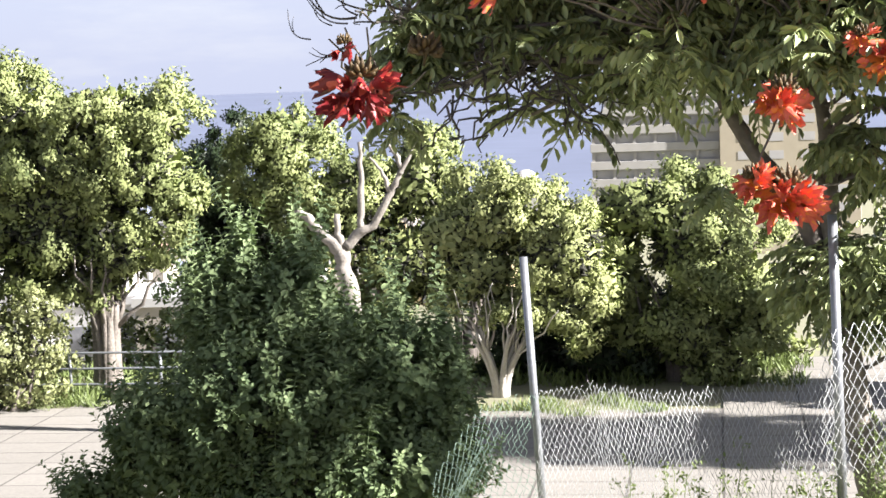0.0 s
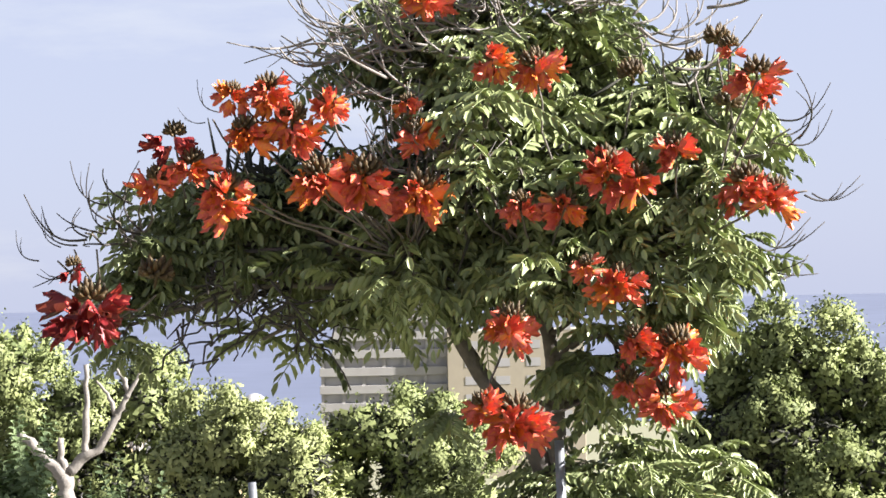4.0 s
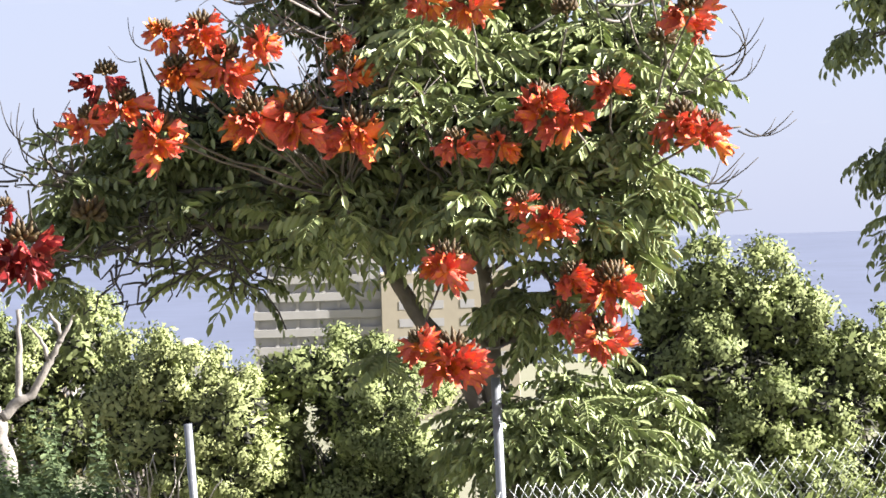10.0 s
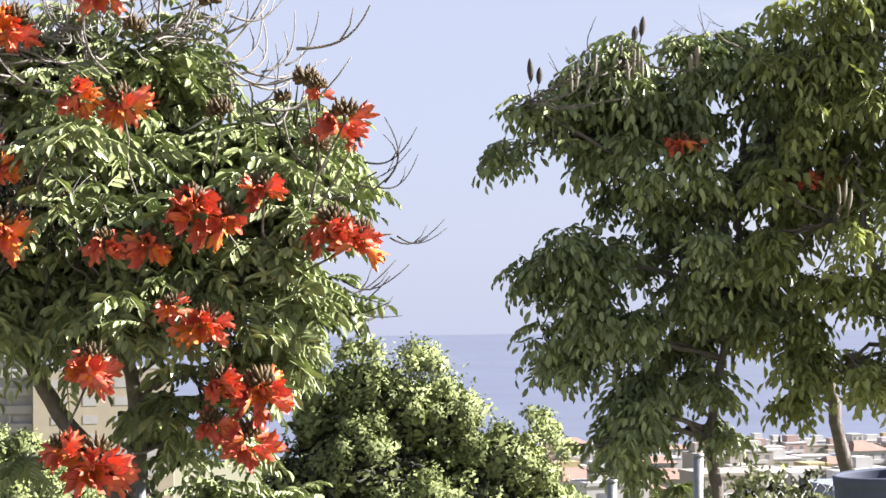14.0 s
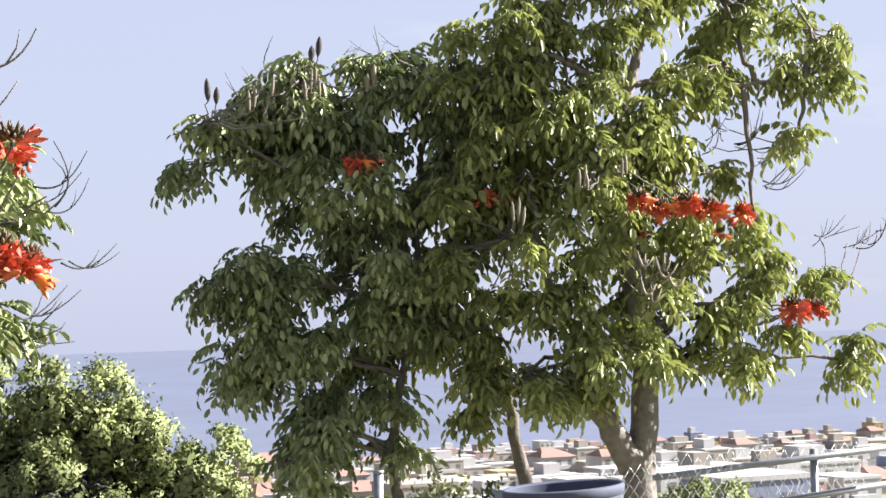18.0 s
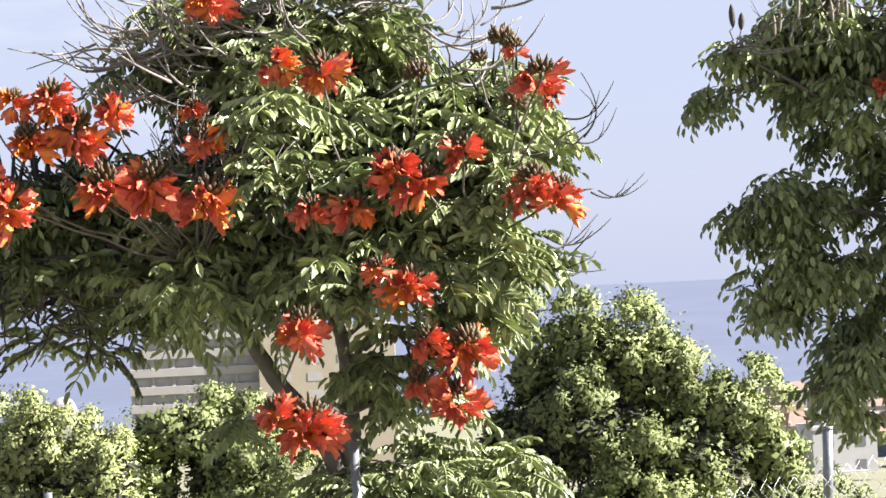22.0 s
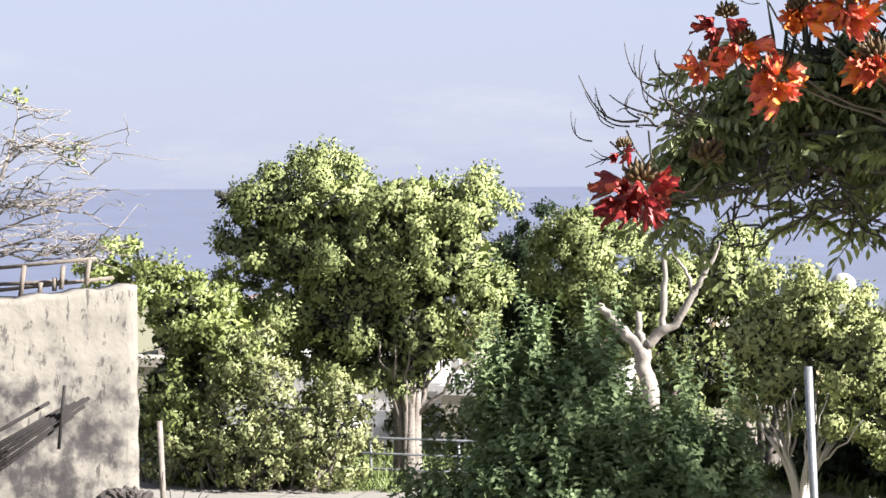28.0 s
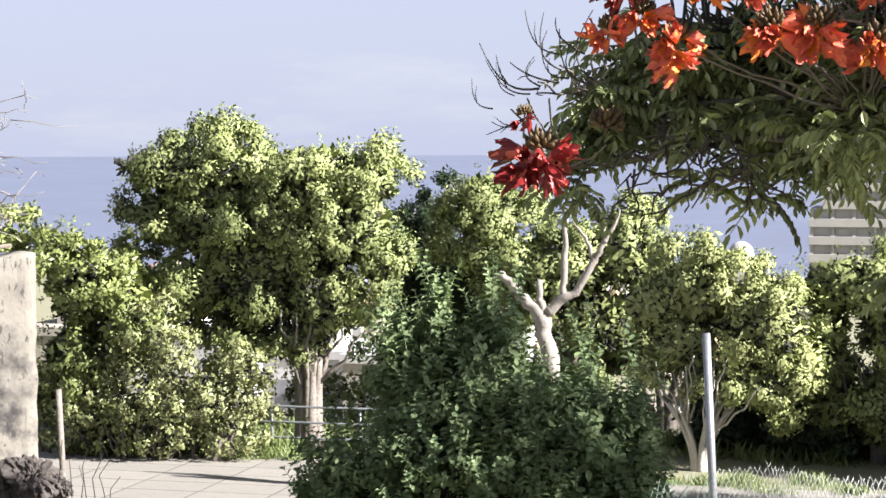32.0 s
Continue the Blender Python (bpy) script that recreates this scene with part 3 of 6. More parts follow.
ficus((-5.90, 45.20, 0.00), [(-9.97, 45.00, 5.16, 0.97, 1.00, 1.03), (-8.12, 45.00, 3.88, 1.35, 1.29, 1.23), (-6.83, 45.00, 4.28, 0.78, 0.94, 1.10), (-6.95, 45.00, 2.48, 1.61, 1.32, 1.03), (-9.10, 45.00, 3.60, 0.70, 0.90, 0.90), (-6.06, 45.00, 3.27, 0.72, 0.78, 0.84)],
      M_FICUS, "broad ficus with light green leaves behind the bare pruned stump", 1.80, clumps=339, seed=5)
ficus((-4.55, 40.60, 0.00), [(-4.64, 40.70, 3.66, 0.99, 0.91, 0.82), (-3.26, 40.70, 3.04, 1.11, 1.17, 1.22), (-4.91, 40.70, 2.61, 0.82, 0.82, 0.82), (-3.65, 40.70, 1.88, 1.40, 0.96, 0.53), (-5.48, 40.70, 3.33, 0.76, 0.70, 0.65), (-2.47, 40.70, 2.21, 0.42, 0.47, 0.53)],
      M_FICUS_PALE, "pale green ficus spreading from a whitened trunk", 1.35, radius=0.17, limbs=9, spread=0.7, clumps=318, bark=M_WHITE_BARK, seed=6, size=0.10, clump=0.36)
ficus((-0.90, 42.60, 0.00), [(-1.69, 42.30, 3.71, 1.15, 0.92, 0.70), (-0.40, 42.30, 2.96, 1.27, 1.21, 1.15), (0.64, 42.30, 1.73, 0.61, 0.88, 1.15), (-0.80, 42.30, 1.16, 1.15, 1.09, 1.03), (-2.19, 42.30, 2.76, 0.67, 0.73, 0.79), (0.14, 42.30, 0.42, 0.55, 0.46, 0.37), (-2.00, 42.30, 1.06, 0.55, 0.61, 0.67), (-1.95, 42.60, 1.95, 0.60, 0.60, 0.60), (-2.30, 42.60, 3.30, 0.50, 0.50, 0.45)],
      M_FICUS, "dense ficus with leaves down to the grass", 1.40, clumps=379, seed=7)
ficus((6.20, 40.00, 0.00), [(6.65, 39.50, 5.32, 0.96, 0.88, 0.80), (7.91, 39.50, 4.72, 1.30, 1.16, 1.02), (9.29, 39.50, 3.77, 1.19, 1.08, 0.96), (6.51, 39.50, 3.73, 1.75, 1.52, 1.30), (8.23, 39.50, 3.00, 2.08, 1.58, 1.08), (10.33, 39.50, 2.83, 0.74, 0.77, 0.80), (5.50, 39.50, 4.78, 0.52, 0.63, 0.74), (7.51, 39.50, 1.55, 2.65, 1.86, 1.08), (10.43, 39.50, 1.68, 1.30, 1.08, 0.85), (5.01, 39.50, 3.21, 0.74, 0.96, 1.19)],
      M_FICUS, "large rounded ficus in full sun at the edge of the square", 1.90, clumps=560, inner=20000, seed=8)
# added outside the view only to throw shade across the square
ficus((34.5, 29.5, 0.0), [(25.4, 30.6, 17.6, 2.0, 2.1, 1.2), (28.2, 30.2, 17.9, 2.6, 2.2, 1.3), (31.2, 29.8, 18.2, 2.4, 2.2, 1.3), (34.5, 29.4, 18.6, 2.8, 2.0, 1.3)],
      M_FICUS, "unseen tall ficus added to throw shade across the square", 17.0, clumps=380)
# second tree added out of view, to keep the sun off the bush
ficus((23.0, 17.2, 3.0), [(15.6, 18.7, 15.9, 2.2, 1.6, 1.3), (18.8, 18.2, 16.4, 2.4, 1.7, 1.4), (22.0, 17.6, 17.4, 2.4, 1.7, 1.4)],
      M_FICUS, "unseen tall ficus added to shade the dark bush", 13.0, clumps=55, inner=600)


def compound_leaf(pairs, length, seed, share=0.32, arch=None, rise=0.3, wide=0.92):
    """Feathered leaf along +x, arching down, with folded leaflets in pairs and one at the tip."""
    r = np.random.default_rng(seed)
    s = np.linspace(0, 1, 7)
    arch = arch if arch is not None else r.uniform(0.4, 0.85)
    stalk = np.stack([s * length * (1 - 0.12 * arch), r.uniform(-0.04, 0.04) * s ** 2, -arch * length * s ** 2], -1)
    out = [tube(stalk, np.linspace(0.006, 0.002, 7), 3)]
    for k in range(pairs + 1):
        q = 0.2 + 0.8 * k / pairs
        c = np.array([np.interp(q, s, stalk[:, d]) for d in range(3)])
        tan = unit(np.array((1, 0, -2 * arch * q)))
        size = length * (share - 0.12 * abs(q - 0.6)) * r.uniform(0.85, 1.1)
        for side in ((1, -1) if k < pairs else (0,)):
            way = unit(tan * (0.45 if side else 1.0) + np.array((0, side * 0.85, -rise * r.uniform(0.3, 1.3))))
            up = unit(np.array((0.1 * r.normal(), 0.25 * side, 1.0)))
            out.append(scatter((LEAF[0] * np.array((1, wide, 1.3)), LEAF[1]), frames(way[None], up[None]), c[None], np.array([size])))
    return merge(out)


def leafy_shoot(length, pairs, size, seed):
    """Upright shoot along +x with ovate leaves in tiers, bowed outwards and down."""
    r = np.random.default_rng(seed)
    s = np.linspace(0, 1, 6)
    bow = r.uniform(-0.08, 0.08, 2)
    stalk = np.stack([s * length, bow[0] * s ** 2, bow[1] * s ** 2], -1)
    out = [tube(stalk, np.linspace(0.007, 0.002, 6), 3)]
    for k in range(pairs):
        q = 0.12 + 0.88 * k / (pairs - 1)
        c = np.array([np.interp(q, s, stalk[:, d]) for d in range(3)])
        a = k * 2.4 + r.uniform(-0.3, 0.3)
        for b in (a, a + math.pi + r.uniform(-0.4, 0.4)):
            away = np.array((0, math.cos(b), math.sin(b)))
            way = unit(away + np.array((0.15 + 0.9 * q ** 4 - r.uniform(0, 0.5), 0, 0)))
            up = unit(np.array((1.0, 0, 0)) + 0.35 * away + r.normal(0, 0.15, 3))
            big = size * (1.1 - 0.55 * q ** 2) * r.uniform(0.8, 1.2)
            out.append(scatter((LEAF[0] * np.array((1, 1.25, 1.2)), LEAF[1]), frames(way[None], up[None]), c[None], np.array([big])))
    return merge(out)


SHOOTS = [leafy_shoot(0.42 + 0.08 * i, 8 + i, 0.12, 70 + i) for i in range(4)]


def shrub(name, at, blobs, mat, label, category, clumps, per, size, spread, inner):
    t = thing(name, at, label, category)
    local = to_local(blobs, at)
    if name == "bush" and mat is M_BUSH:
        c, nrm = blob_points(local, clumps, 0.1, 0.2)
        way = unit(nrm * 0.55 + np.array((0, -0.05, 0.9)) + rng.normal(0, 0.28, (len(c), 3)))
        up = unit(rng.normal(0, 1, (len(c), 3)))
        big = rng.uniform(0.6, 1.15, len(c))
        part("leaves", tri_mesh("leaves", *merge([scatter(SHOOTS[i], frames(way, up)[i::4], (c - way * 0.3)[i::4], big[i::4]) for i in range(4)]), mat), mat, t)
        tall = leafy_shoot(1.0, 17, 0.105, 99)
        q, qn = blob_points(local, 420, 0.02)
        q = q[qn[:, 2] > 0.45]
        ways = unit(np.array((0, 0, 1.0)) + rng.normal(0, 0.2, q.shape))
        part("shoot_growth", tri_mesh("shoot_growth", *scatter(tall, frames(ways, unit(rng.normal(size=q.shape))), q - ways * 0.35, rng.uniform(0.6, 1.35, len(q))), mat), mat, t)["kind"] = "stuff"
        clumps = clumps // 14
    leafy, tangle = small_leaf_crown(local, clumps, per, size, spread, mat, inner, name="leaves", droop=0.1, gap=1.3)
    part("inner_leaves" if mat is M_BUSH else "leaves", leafy, mat, t)
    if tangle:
        part("shade_twig_tangle", tangle, M_CROWN_SHADE, t)["kind"] = "stuff"
    stems = []
    for b in local:
        for _ in range(3):
            foot = np.array((rng.normal(0, 0.25) + b[0] * 0.4, rng.normal(0, 0.25), -0.15))
            stems.append(tube(bend(foot, b[:3] + rng.normal(0, 0.3, 3) * b[3:], 0, 0.04), np.linspace(0.04, 0.012, 7), 5))
    v, f = merge(stems)
    part("stalkwork", tri_mesh("stalkwork", v, f, M_BARK, True), M_BARK, t)
    return t


shrub("bush", (-4.84, 22.00, 1.00), [(-4.84, 22.00, 3.00, 1.44, 1.15, 0.87), (-5.59, 22.00, 3.92, 0.47, 0.55, 0.62), (-4.67, 22.00, 3.90, 0.37, 0.47, 0.56), (-3.78, 22.00, 3.37, 0.87, 0.72, 0.56), (-6.32, 22.00, 2.43, 0.69, 0.66, 0.62), (-4.34, 22.00, 2.21, 1.69, 1.22, 0.75), (-5.42, 22.00, 4.63, 0.17, 0.24, 0.31), (-3.28, 22.00, 2.98, 0.47, 0.52, 0.56), (-7.22, 22.00, 1.90, 0.44, 0.33, 0.22), (-4.77, 22.00, 4.55, 0.14, 0.19, 0.25), (-5.94, 22.00, 4.18, 0.16, 0.22, 0.28)],
      M_BUSH, "dense dark green bush with upright leafy shoots", "bush", 2100, 1.0, 0.080, 0.220, 6000)
shrub("bush", (-17.66, 39.70, 0.00), [(-17.66, 39.7, 3.67, 1.07, 1.1, 1.13), (-18.47, 39.7, 4.39, 0.68, 0.62, 0.55), (-16.74, 39.7, 3.07, 0.62, 0.87, 1.13), (-17.82, 39.7, 1.95, 1.01, 1.07, 1.13), (-19.55, 39.7, 4.63, 0.68, 0.52, 0.36), (-17.15, 39.7, 0.86, 0.68, 0.64, 0.62)],
      M_HEDGE, "tall glossy green shrub beside the rough wall", "bush", 170, 1.4, 0.120, 0.320, 2500)
shrub("bush", (-16.33, 39.30, 0.00), [(-16.33, 39.3, 1.53, 0.78, 0.86, 0.95), (-16.84, 39.3, 2.25, 0.56, 0.56, 0.56), (-15.54, 39.3, 1.93, 0.67, 0.7, 0.73), (-17.11, 39.3, 0.91, 0.67, 0.61, 0.56), (-14.77, 39.3, 1.58, 0.56, 0.53, 0.5), (-16.2, 39.3, 0.76, 0.89, 0.67, 0.45), (-15.29, 39.3, 0.97, 0.67, 0.58, 0.5), (-17.53, 39.3, 1.32, 0.58, 0.58, 0.72), (-18.11, 39.4, 0.94, 0.48, 0.48, 0.53), (-15.9, 39.3, 2.71, 0.48, 0.48, 0.38)],
      M_DRY, "straggling half-dry shrub with yellowish leaves", "bush", 190, 0.9, 0.100, 0.260, 600)
shrub("bush", (-14.90, 39.60, 0.00), [(-14.9, 39.6, 1.2, 0.9, 0.79, 0.67), (-14.13, 39.6, 1.21, 0.57, 0.54, 0.51), (-15.41, 39.6, 0.69, 0.67, 0.54, 0.4), (-14.51, 39.6, 0.66, 0.79, 0.57, 0.34), (-13.99, 39.6, 1.9, 0.53, 0.48, 0.38)],
      M_DRY, "low dry shrub with brown bare stems", "bush", 170, 0.8, 0.100, 0.240, 400)
# bush added so that its dark colour gives the shade under the trees
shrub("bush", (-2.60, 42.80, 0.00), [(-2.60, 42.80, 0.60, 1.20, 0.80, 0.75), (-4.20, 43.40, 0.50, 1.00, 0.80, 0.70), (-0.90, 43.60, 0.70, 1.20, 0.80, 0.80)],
      M_FICUS_SHADE, "added dark bush standing in for the shade below the trees", "bush", 90, 1.2, 0.120, 0.300, 2500)
shrub("bush", (7.57, 20.00, 2.00), [(7.57, 20.00, 4.70, 0.48, 0.37, 0.26), (7.96, 20.00, 4.79, 0.23, 0.23, 0.23), (7.11, 20.00, 4.61, 0.34, 0.28, 0.23)],
      M_DRY, "low dry shrub of pale bare stems and sparse leaves", "bush", 60, 0.5, 0.080, 0.200, 40)
shrub("bush", (4.41, 18.00, 3.00), [(4.41, 18.00, 3.88, 0.56, 0.41, 0.26), (3.84, 18.00, 3.85, 0.31, 0.26, 0.20), (4.83, 18.00, 3.97, 0.31, 0.31, 0.31)],
      M_HEDGE, "low green shrub behind the wire fence", "bush", 90, 1.2, 0.070, 0.200, 400)
shrub("bush", (12.78, 24.00, 1.50), [(12.78, 24.00, 4.03, 0.41, 0.32, 0.24), (14.07, 24.00, 3.87, 0.48, 0.37, 0.27), (13.36, 24.00, 3.76, 0.41, 0.31, 0.20)],
      M_HEDGE, "small green shrub below the railing fence", "bush", 90, 1.2, 0.080, 0.220, 400)

stump = thing("pruned_tree", (-6.612, 36.000, 0.000), "bare whitened tree cut back to stubs", "tree")
o = np.array(stump.location)
for pts, r0, r1 in (
        ([(-6.702, 36.000, -0.913), (-6.681, 36.000, 1.842), (-6.755, 36.000, 2.685), (-6.906, 36.000, 3.160), (-6.883, 36.000, 3.473)], 0.13, 0.12),
        ([(-6.885, 36.000, 3.421), (-7.108, 36.000, 3.688), (-7.364, 36.000, 3.903), (-7.515, 36.000, 4.116), (-7.733, 36.000, 4.258)], 0.12, 0.06),
        ([(-6.881, 36.000, 3.526), (-6.966, 36.000, 3.789), (-6.972, 36.000, 4.155)], 0.07, 0.05),
        ([(-6.520, 36.000, 3.810), (-6.518, 36.000, 4.143), (-6.484, 36.000, 4.766), (-6.488, 36.000, 5.461)], 0.06, 0.04),
        ([(-6.828, 36.000, 3.524), (-6.606, 36.000, 3.780), (-6.304, 36.000, 3.950), (-6.024, 36.000, 4.390), (-5.855, 36.000, 4.697), (-5.719, 36.000, 4.973)], 0.085, 0.04),
        ([(-5.719, 36.000, 4.973), (-5.856, 36.000, 5.246), (-5.984, 36.000, 5.456)], 0.05, 0.015),
        ([(-5.966, 36.000, 4.545), (-6.108, 36.000, 4.963), (-6.361, 36.000, 5.230)], 0.04, 0.012),
        ([(-5.787, 36.000, 4.851), (-5.610, 36.000, 5.104), (-5.461, 36.000, 5.461)], 0.05, 0.012)):
    p = np.array(pts) - o
    s = np.linspace(0, len(p) - 1, 4 * len(p) - 3)
    q = np.stack([np.interp(s, np.arange(len(p)), p[:, d]) for d in range(3)], -1) + rng.normal(0, 0.012, (len(s), 3))
    v, f = tube(q, 1.2 * np.linspace(r0, r1, len(q)) * rng.uniform(0.88, 1.14, len(q)), 8)
    part("limb", tri_mesh("limb", v, f, M_BARE, True), M_BARE, stump)


# ---- tulip trees ----


LEAVES = [compound_leaf(5 + i % 2, 0.19 + 0.025 * (i % 3), 40 + i, 0.35, 0.32 + 0.12 * (i % 4), 0.5, 0.85) for i in range(8)]
BROAD = [compound_leaf(3, 0.27 + 0.03 * (i % 3), 140 + i, 0.46, 0.55 + 0.1 * (i % 5), 0.95, 0.95) for i in range(8)]


def rosettes(blobs, tips, per, scale=1.0, jitter=0.1, inner=0.25, limp=0.3):
    """Rosettes of feathered leaves at shoot tips: places, turns and sizes."""
    bl = np.asarray(blobs, float)
    area = bl[:, 3] * bl[:, 5] + bl[:, 3] * bl[:, 4] + bl[:, 4] * bl[:, 5]
    heart, hn = [], []
    for b, share in zip(bl, area / area.sum()):
        want = max(1, int(round(share * tips / 5)))
        w = unit(rng.normal(size=(want * 14, 3)))
        p = b[:3] + w * b[3:] * (1 - inner * rng.random((len(w), 1)) ** 1.5 + jitter * rng.normal(size=(len(w), 1)))
        deep = np.min((((p[:, None] - bl[None, :, :3]) / bl[None, :, 3:]) ** 2).sum(2), axis=1) < 0.4
        got = []
        for q in np.nonzero(~deep)[0]:
            if len(got) < want and all(((p[q] - p[g]) ** 2).sum() > 0.04 * scale for g in got):
                got.append(q)
        each = 5 if min(b[3], b[5]) > 0.11 else 2
        heart.append(np.repeat(p[got], each, 0) + rng.normal(0, 0.085 * scale * each / 5, (len(got) * each, 3)))
        hn.append(np.repeat(unit(w[got] / b[3:]), each, 0))
    c = np.vstack(heart)
    nrm = unit(np.vstack(hn) + rng.normal(0, 0.35, c.shape))
    k = len(c)
    # leaves radiate from the shoot, mostly outwards, and hang by their own weight
    a = rng.uniform(0, 6.28, (k, 1)) + np.arange(per)[None] * 2.4 + rng.normal(0, 0.2, (k, per))
    flat = nrm * np.array((1, 1, 0.3))
    way = np.stack([np.cos(a), np.sin(a), rng.uniform(-0.25, 0.65, (k, per)) - limp], -1) + flat[:, None] * 0.65
    way = unit(way).reshape(-1, 3)
    up = unit(np.array((0, 0, 1.0)) + np.repeat(nrm, per, 0) * 0.35 + rng.normal(0, 0.22, (k * per, 3)))
    return np.repeat(c, per, 0) + rng.normal(0, 0.03, (k * per, 3)), frames(way, up), scale * rng.uniform(0.7, 1.25, k * per), c


def tulip_foliage(tree, blobs, tips, per, mat, singles, scale=1.0, jitter=0.1, kinds=LEAVES):
    """Nearest leaves as parts of their own, the rest joined."""
    p, rot, size, tip = rosettes(blobs, tips, per, scale, jitter, 0.25 + jitter * 0.6, 0.06 if kinds is LEAVES else 0.22)
    order = np.argsort(p[:, 1])
    own, rest = order[:singles], order[singles:]
    meshes = [tri_mesh("leaf", v, f, mat) for v, f in kinds]
    for n, i in enumerate(own):
        m = Matrix(rot[i].tolist()).to_4x4() @ Matrix.Scale(float(size[i]), 4)
        m.translation = p[i].tolist()
        part("leaf", meshes[n % 8], mat, tree, m=m)
    out = []
    for k in range(8):
        idx = rest[k::8]
        if len(idx):
            out.append(scatter(kinds[k], rot[idx], p[idx], size[idx]))
    ob = part("foliage", tri_mesh("foliage", *merge(out), mat), mat, tree)
    ob["kind"] = "stuff"
    return tip


def flower_arrays(seed, openness):
    """One ruffled trumpet flower along +z, about 1 long, with five broad crinkled lobes."""
    r = np.random.default_rng(seed)
    around, along = 30, 6
    verts = []
    for j in range(along):
        s = j / (along - 1)
        for i in range(around):
            a = 2 * math.pi * i / around
            lobe = (0.5 + 0.5 * math.cos(5 * a + seed)) ** 0.8
            rad = 0.08 + 0.33 * s ** 0.7 * openness + 0.09 * lobe * s ** 4 + 0.05 * math.sin(15 * a + seed) * s ** 3
            z = 0.66 * s ** 0.9 + 0.36 * lobe * s ** 3 - 0.06 * (1 - lobe) * s ** 5 + 0.05 * (i % 2) * s ** 6
            w = r.normal(0, 0.05 * s * s, 3)
            verts.append((rad * math.cos(a) + w[0], 0.85 * rad * math.sin(a) + w[1], z + w[2] + 0.10 * s * math.cos(a)))
    tris = []
    for j in range(along - 1):
        for i in range(around):
            k = (i + 1) % around
            b, c = j * around, (j + 1) * around
            tris += [(b + i, b + k, c + i), (b + k, c + k, c + i)]
    return np.array(verts), np.array(tris)


def petal_mesh(seed, openness, main, edge):
    v, f = flower_arrays(seed, openness)
    me = tri_mesh("flower", v, f, main, True)
    me.materials.append(edge)
    rim = np.zeros(len(f), np.int32)
    rim[-60:] = (np.arange(60) % 4 < 1)          # yellowish crinkled edge
    rim[:60] = 1                                 # throat
    rim[60:180] = (np.arange(120) % 60 < 14)
    me.polygons.foreach_set("material_index", rim)
    return me


FLOWERS = [petal_mesh(i, 0.8 + 0.12 * (i % 4), M_RED, M_EDGE) for i in range(6)]
FLOWERS_ORANGE = [petal_mesh(20 + i, 0.95, M_EDGE, M_RED) for i in range(2)]
# same flowers with the shade painted into their petals
FLOWERS_SHADE = [petal_mesh(10 + i, 0.8 + 0.1 * (i % 3), M_RED_SHADE, M_RED_SHADE if i % 2 else M_RED) for i in range(4)]


def bud_head(seed, n):
    """Crowded dome of curved claw-shaped buds, 1 wide."""
    r = np.random.default_rng(seed)
    out = []
    for i in range(n):
        a, lift = 2.4 * i, -0.25 + 1.2 * (i + 0.5) / n
        flat = math.sqrt(max(1 - lift * lift, 0.02))
        d = np.array((math.cos(a) * flat, math.sin(a) * flat, lift))
        tip = d * 0.46 * r.uniform(0.85, 1.1) + np.array((0, 0, 0.08))
        mid = d * np.array((0.44, 0.44, 0.3)) + np.array((0, 0, -0.04))
        s = np.linspace(0, 1, 5)[:, None]
        pts = s * (1 - s) * 2 * mid + s ** 2 * tip
        out.append(tube(pts, [0.04, 0.06, 0.075, 0.06, 0.012], 5))
    out.append(tube([(0, 0, -0.35), (0.02, 0, -0.1), (0, 0, 0.05)], [0.03, 0.05, 0.12], 6))
    return merge(out)


BUDS = [tri_mesh("bud_whorl", *bud_head(i, 30 + 5 * i), M_BUD, True) for i in range(3)]


def flower_cluster(tree, at, width, n, deep=False, seed=0):
    """A head of buds ringed by open flowers; width in metres."""
    r = np.random.default_rng(300 + seed)
    head = part("flower_head", BUDS[seed % 3], M_BUD, tree, "", pose(at[0], at[1], at[2] + 0.16 * width, *r.uniform(-18, 18, 2), r.uniform(0, 360)) @ Matrix.Scale(width * (0.5 if deep else 0.62), 4))
    n = n + (7 if n > 2 else 2)
    for i in range(n):
        a = r.uniform(-0.35, 0.35) + 2 * math.pi * i / max(n, 1) - math.pi / 2
        tilt = (r.uniform(88, 140) if i % 4 else r.uniform(50, 90)) + (15 if deep else 0)
        m = pose(0, 0, 0.02, 0, 0, math.degrees(a)) @ pose(r.uniform(0.12, 0.36) + (0.16 if deep else 0), 0, r.uniform(-0.7, -0.1) if deep else r.uniform(-0.6, -0.05), 0, tilt, r.uniform(0, 70)) @ Matrix.Scale(r.uniform(0.46, 0.78) * (1.1 if deep else 1), 4)
        src = FLOWERS_SHADE if deep else FLOWERS_ORANGE if r.random() < 0.2 else FLOWERS
        part("flower", src[r.integers(len(src))], M_RED, head, m=m)


TWIGS = []
for i in range(6):
    s = np.linspace(0, 1, 9)[:, None]
    sway = rng.uniform(-0.25, 0.25, 2)
    pts = np.hstack([0.75 * s ** 0.9, sway[0] * s * (1 - s) * 1.9, 0.72 * s ** 2.6 - 0.12 * s + sway[1] * 0.3 * s * (1 - s)])
    fork = np.vstack([pts[4], pts[4] + (0.10, 0.05, 0.16), pts[4] + (0.14, 0.09, 0.36)])
    TWIGS.append(merge([tube(pts, np.linspace(0.018, 0.007, 9), 5), tube(fork, [0.011, 0.009, 0.004], 4)]))
TWIG_MESH = [tri_mesh("twig", v, f, M_TWIG, True) for v, f in TWIGS]
TWIG_DARK = [tri_mesh("twig", v, f, M_DARKTWIG, True) for v, f in TWIGS]


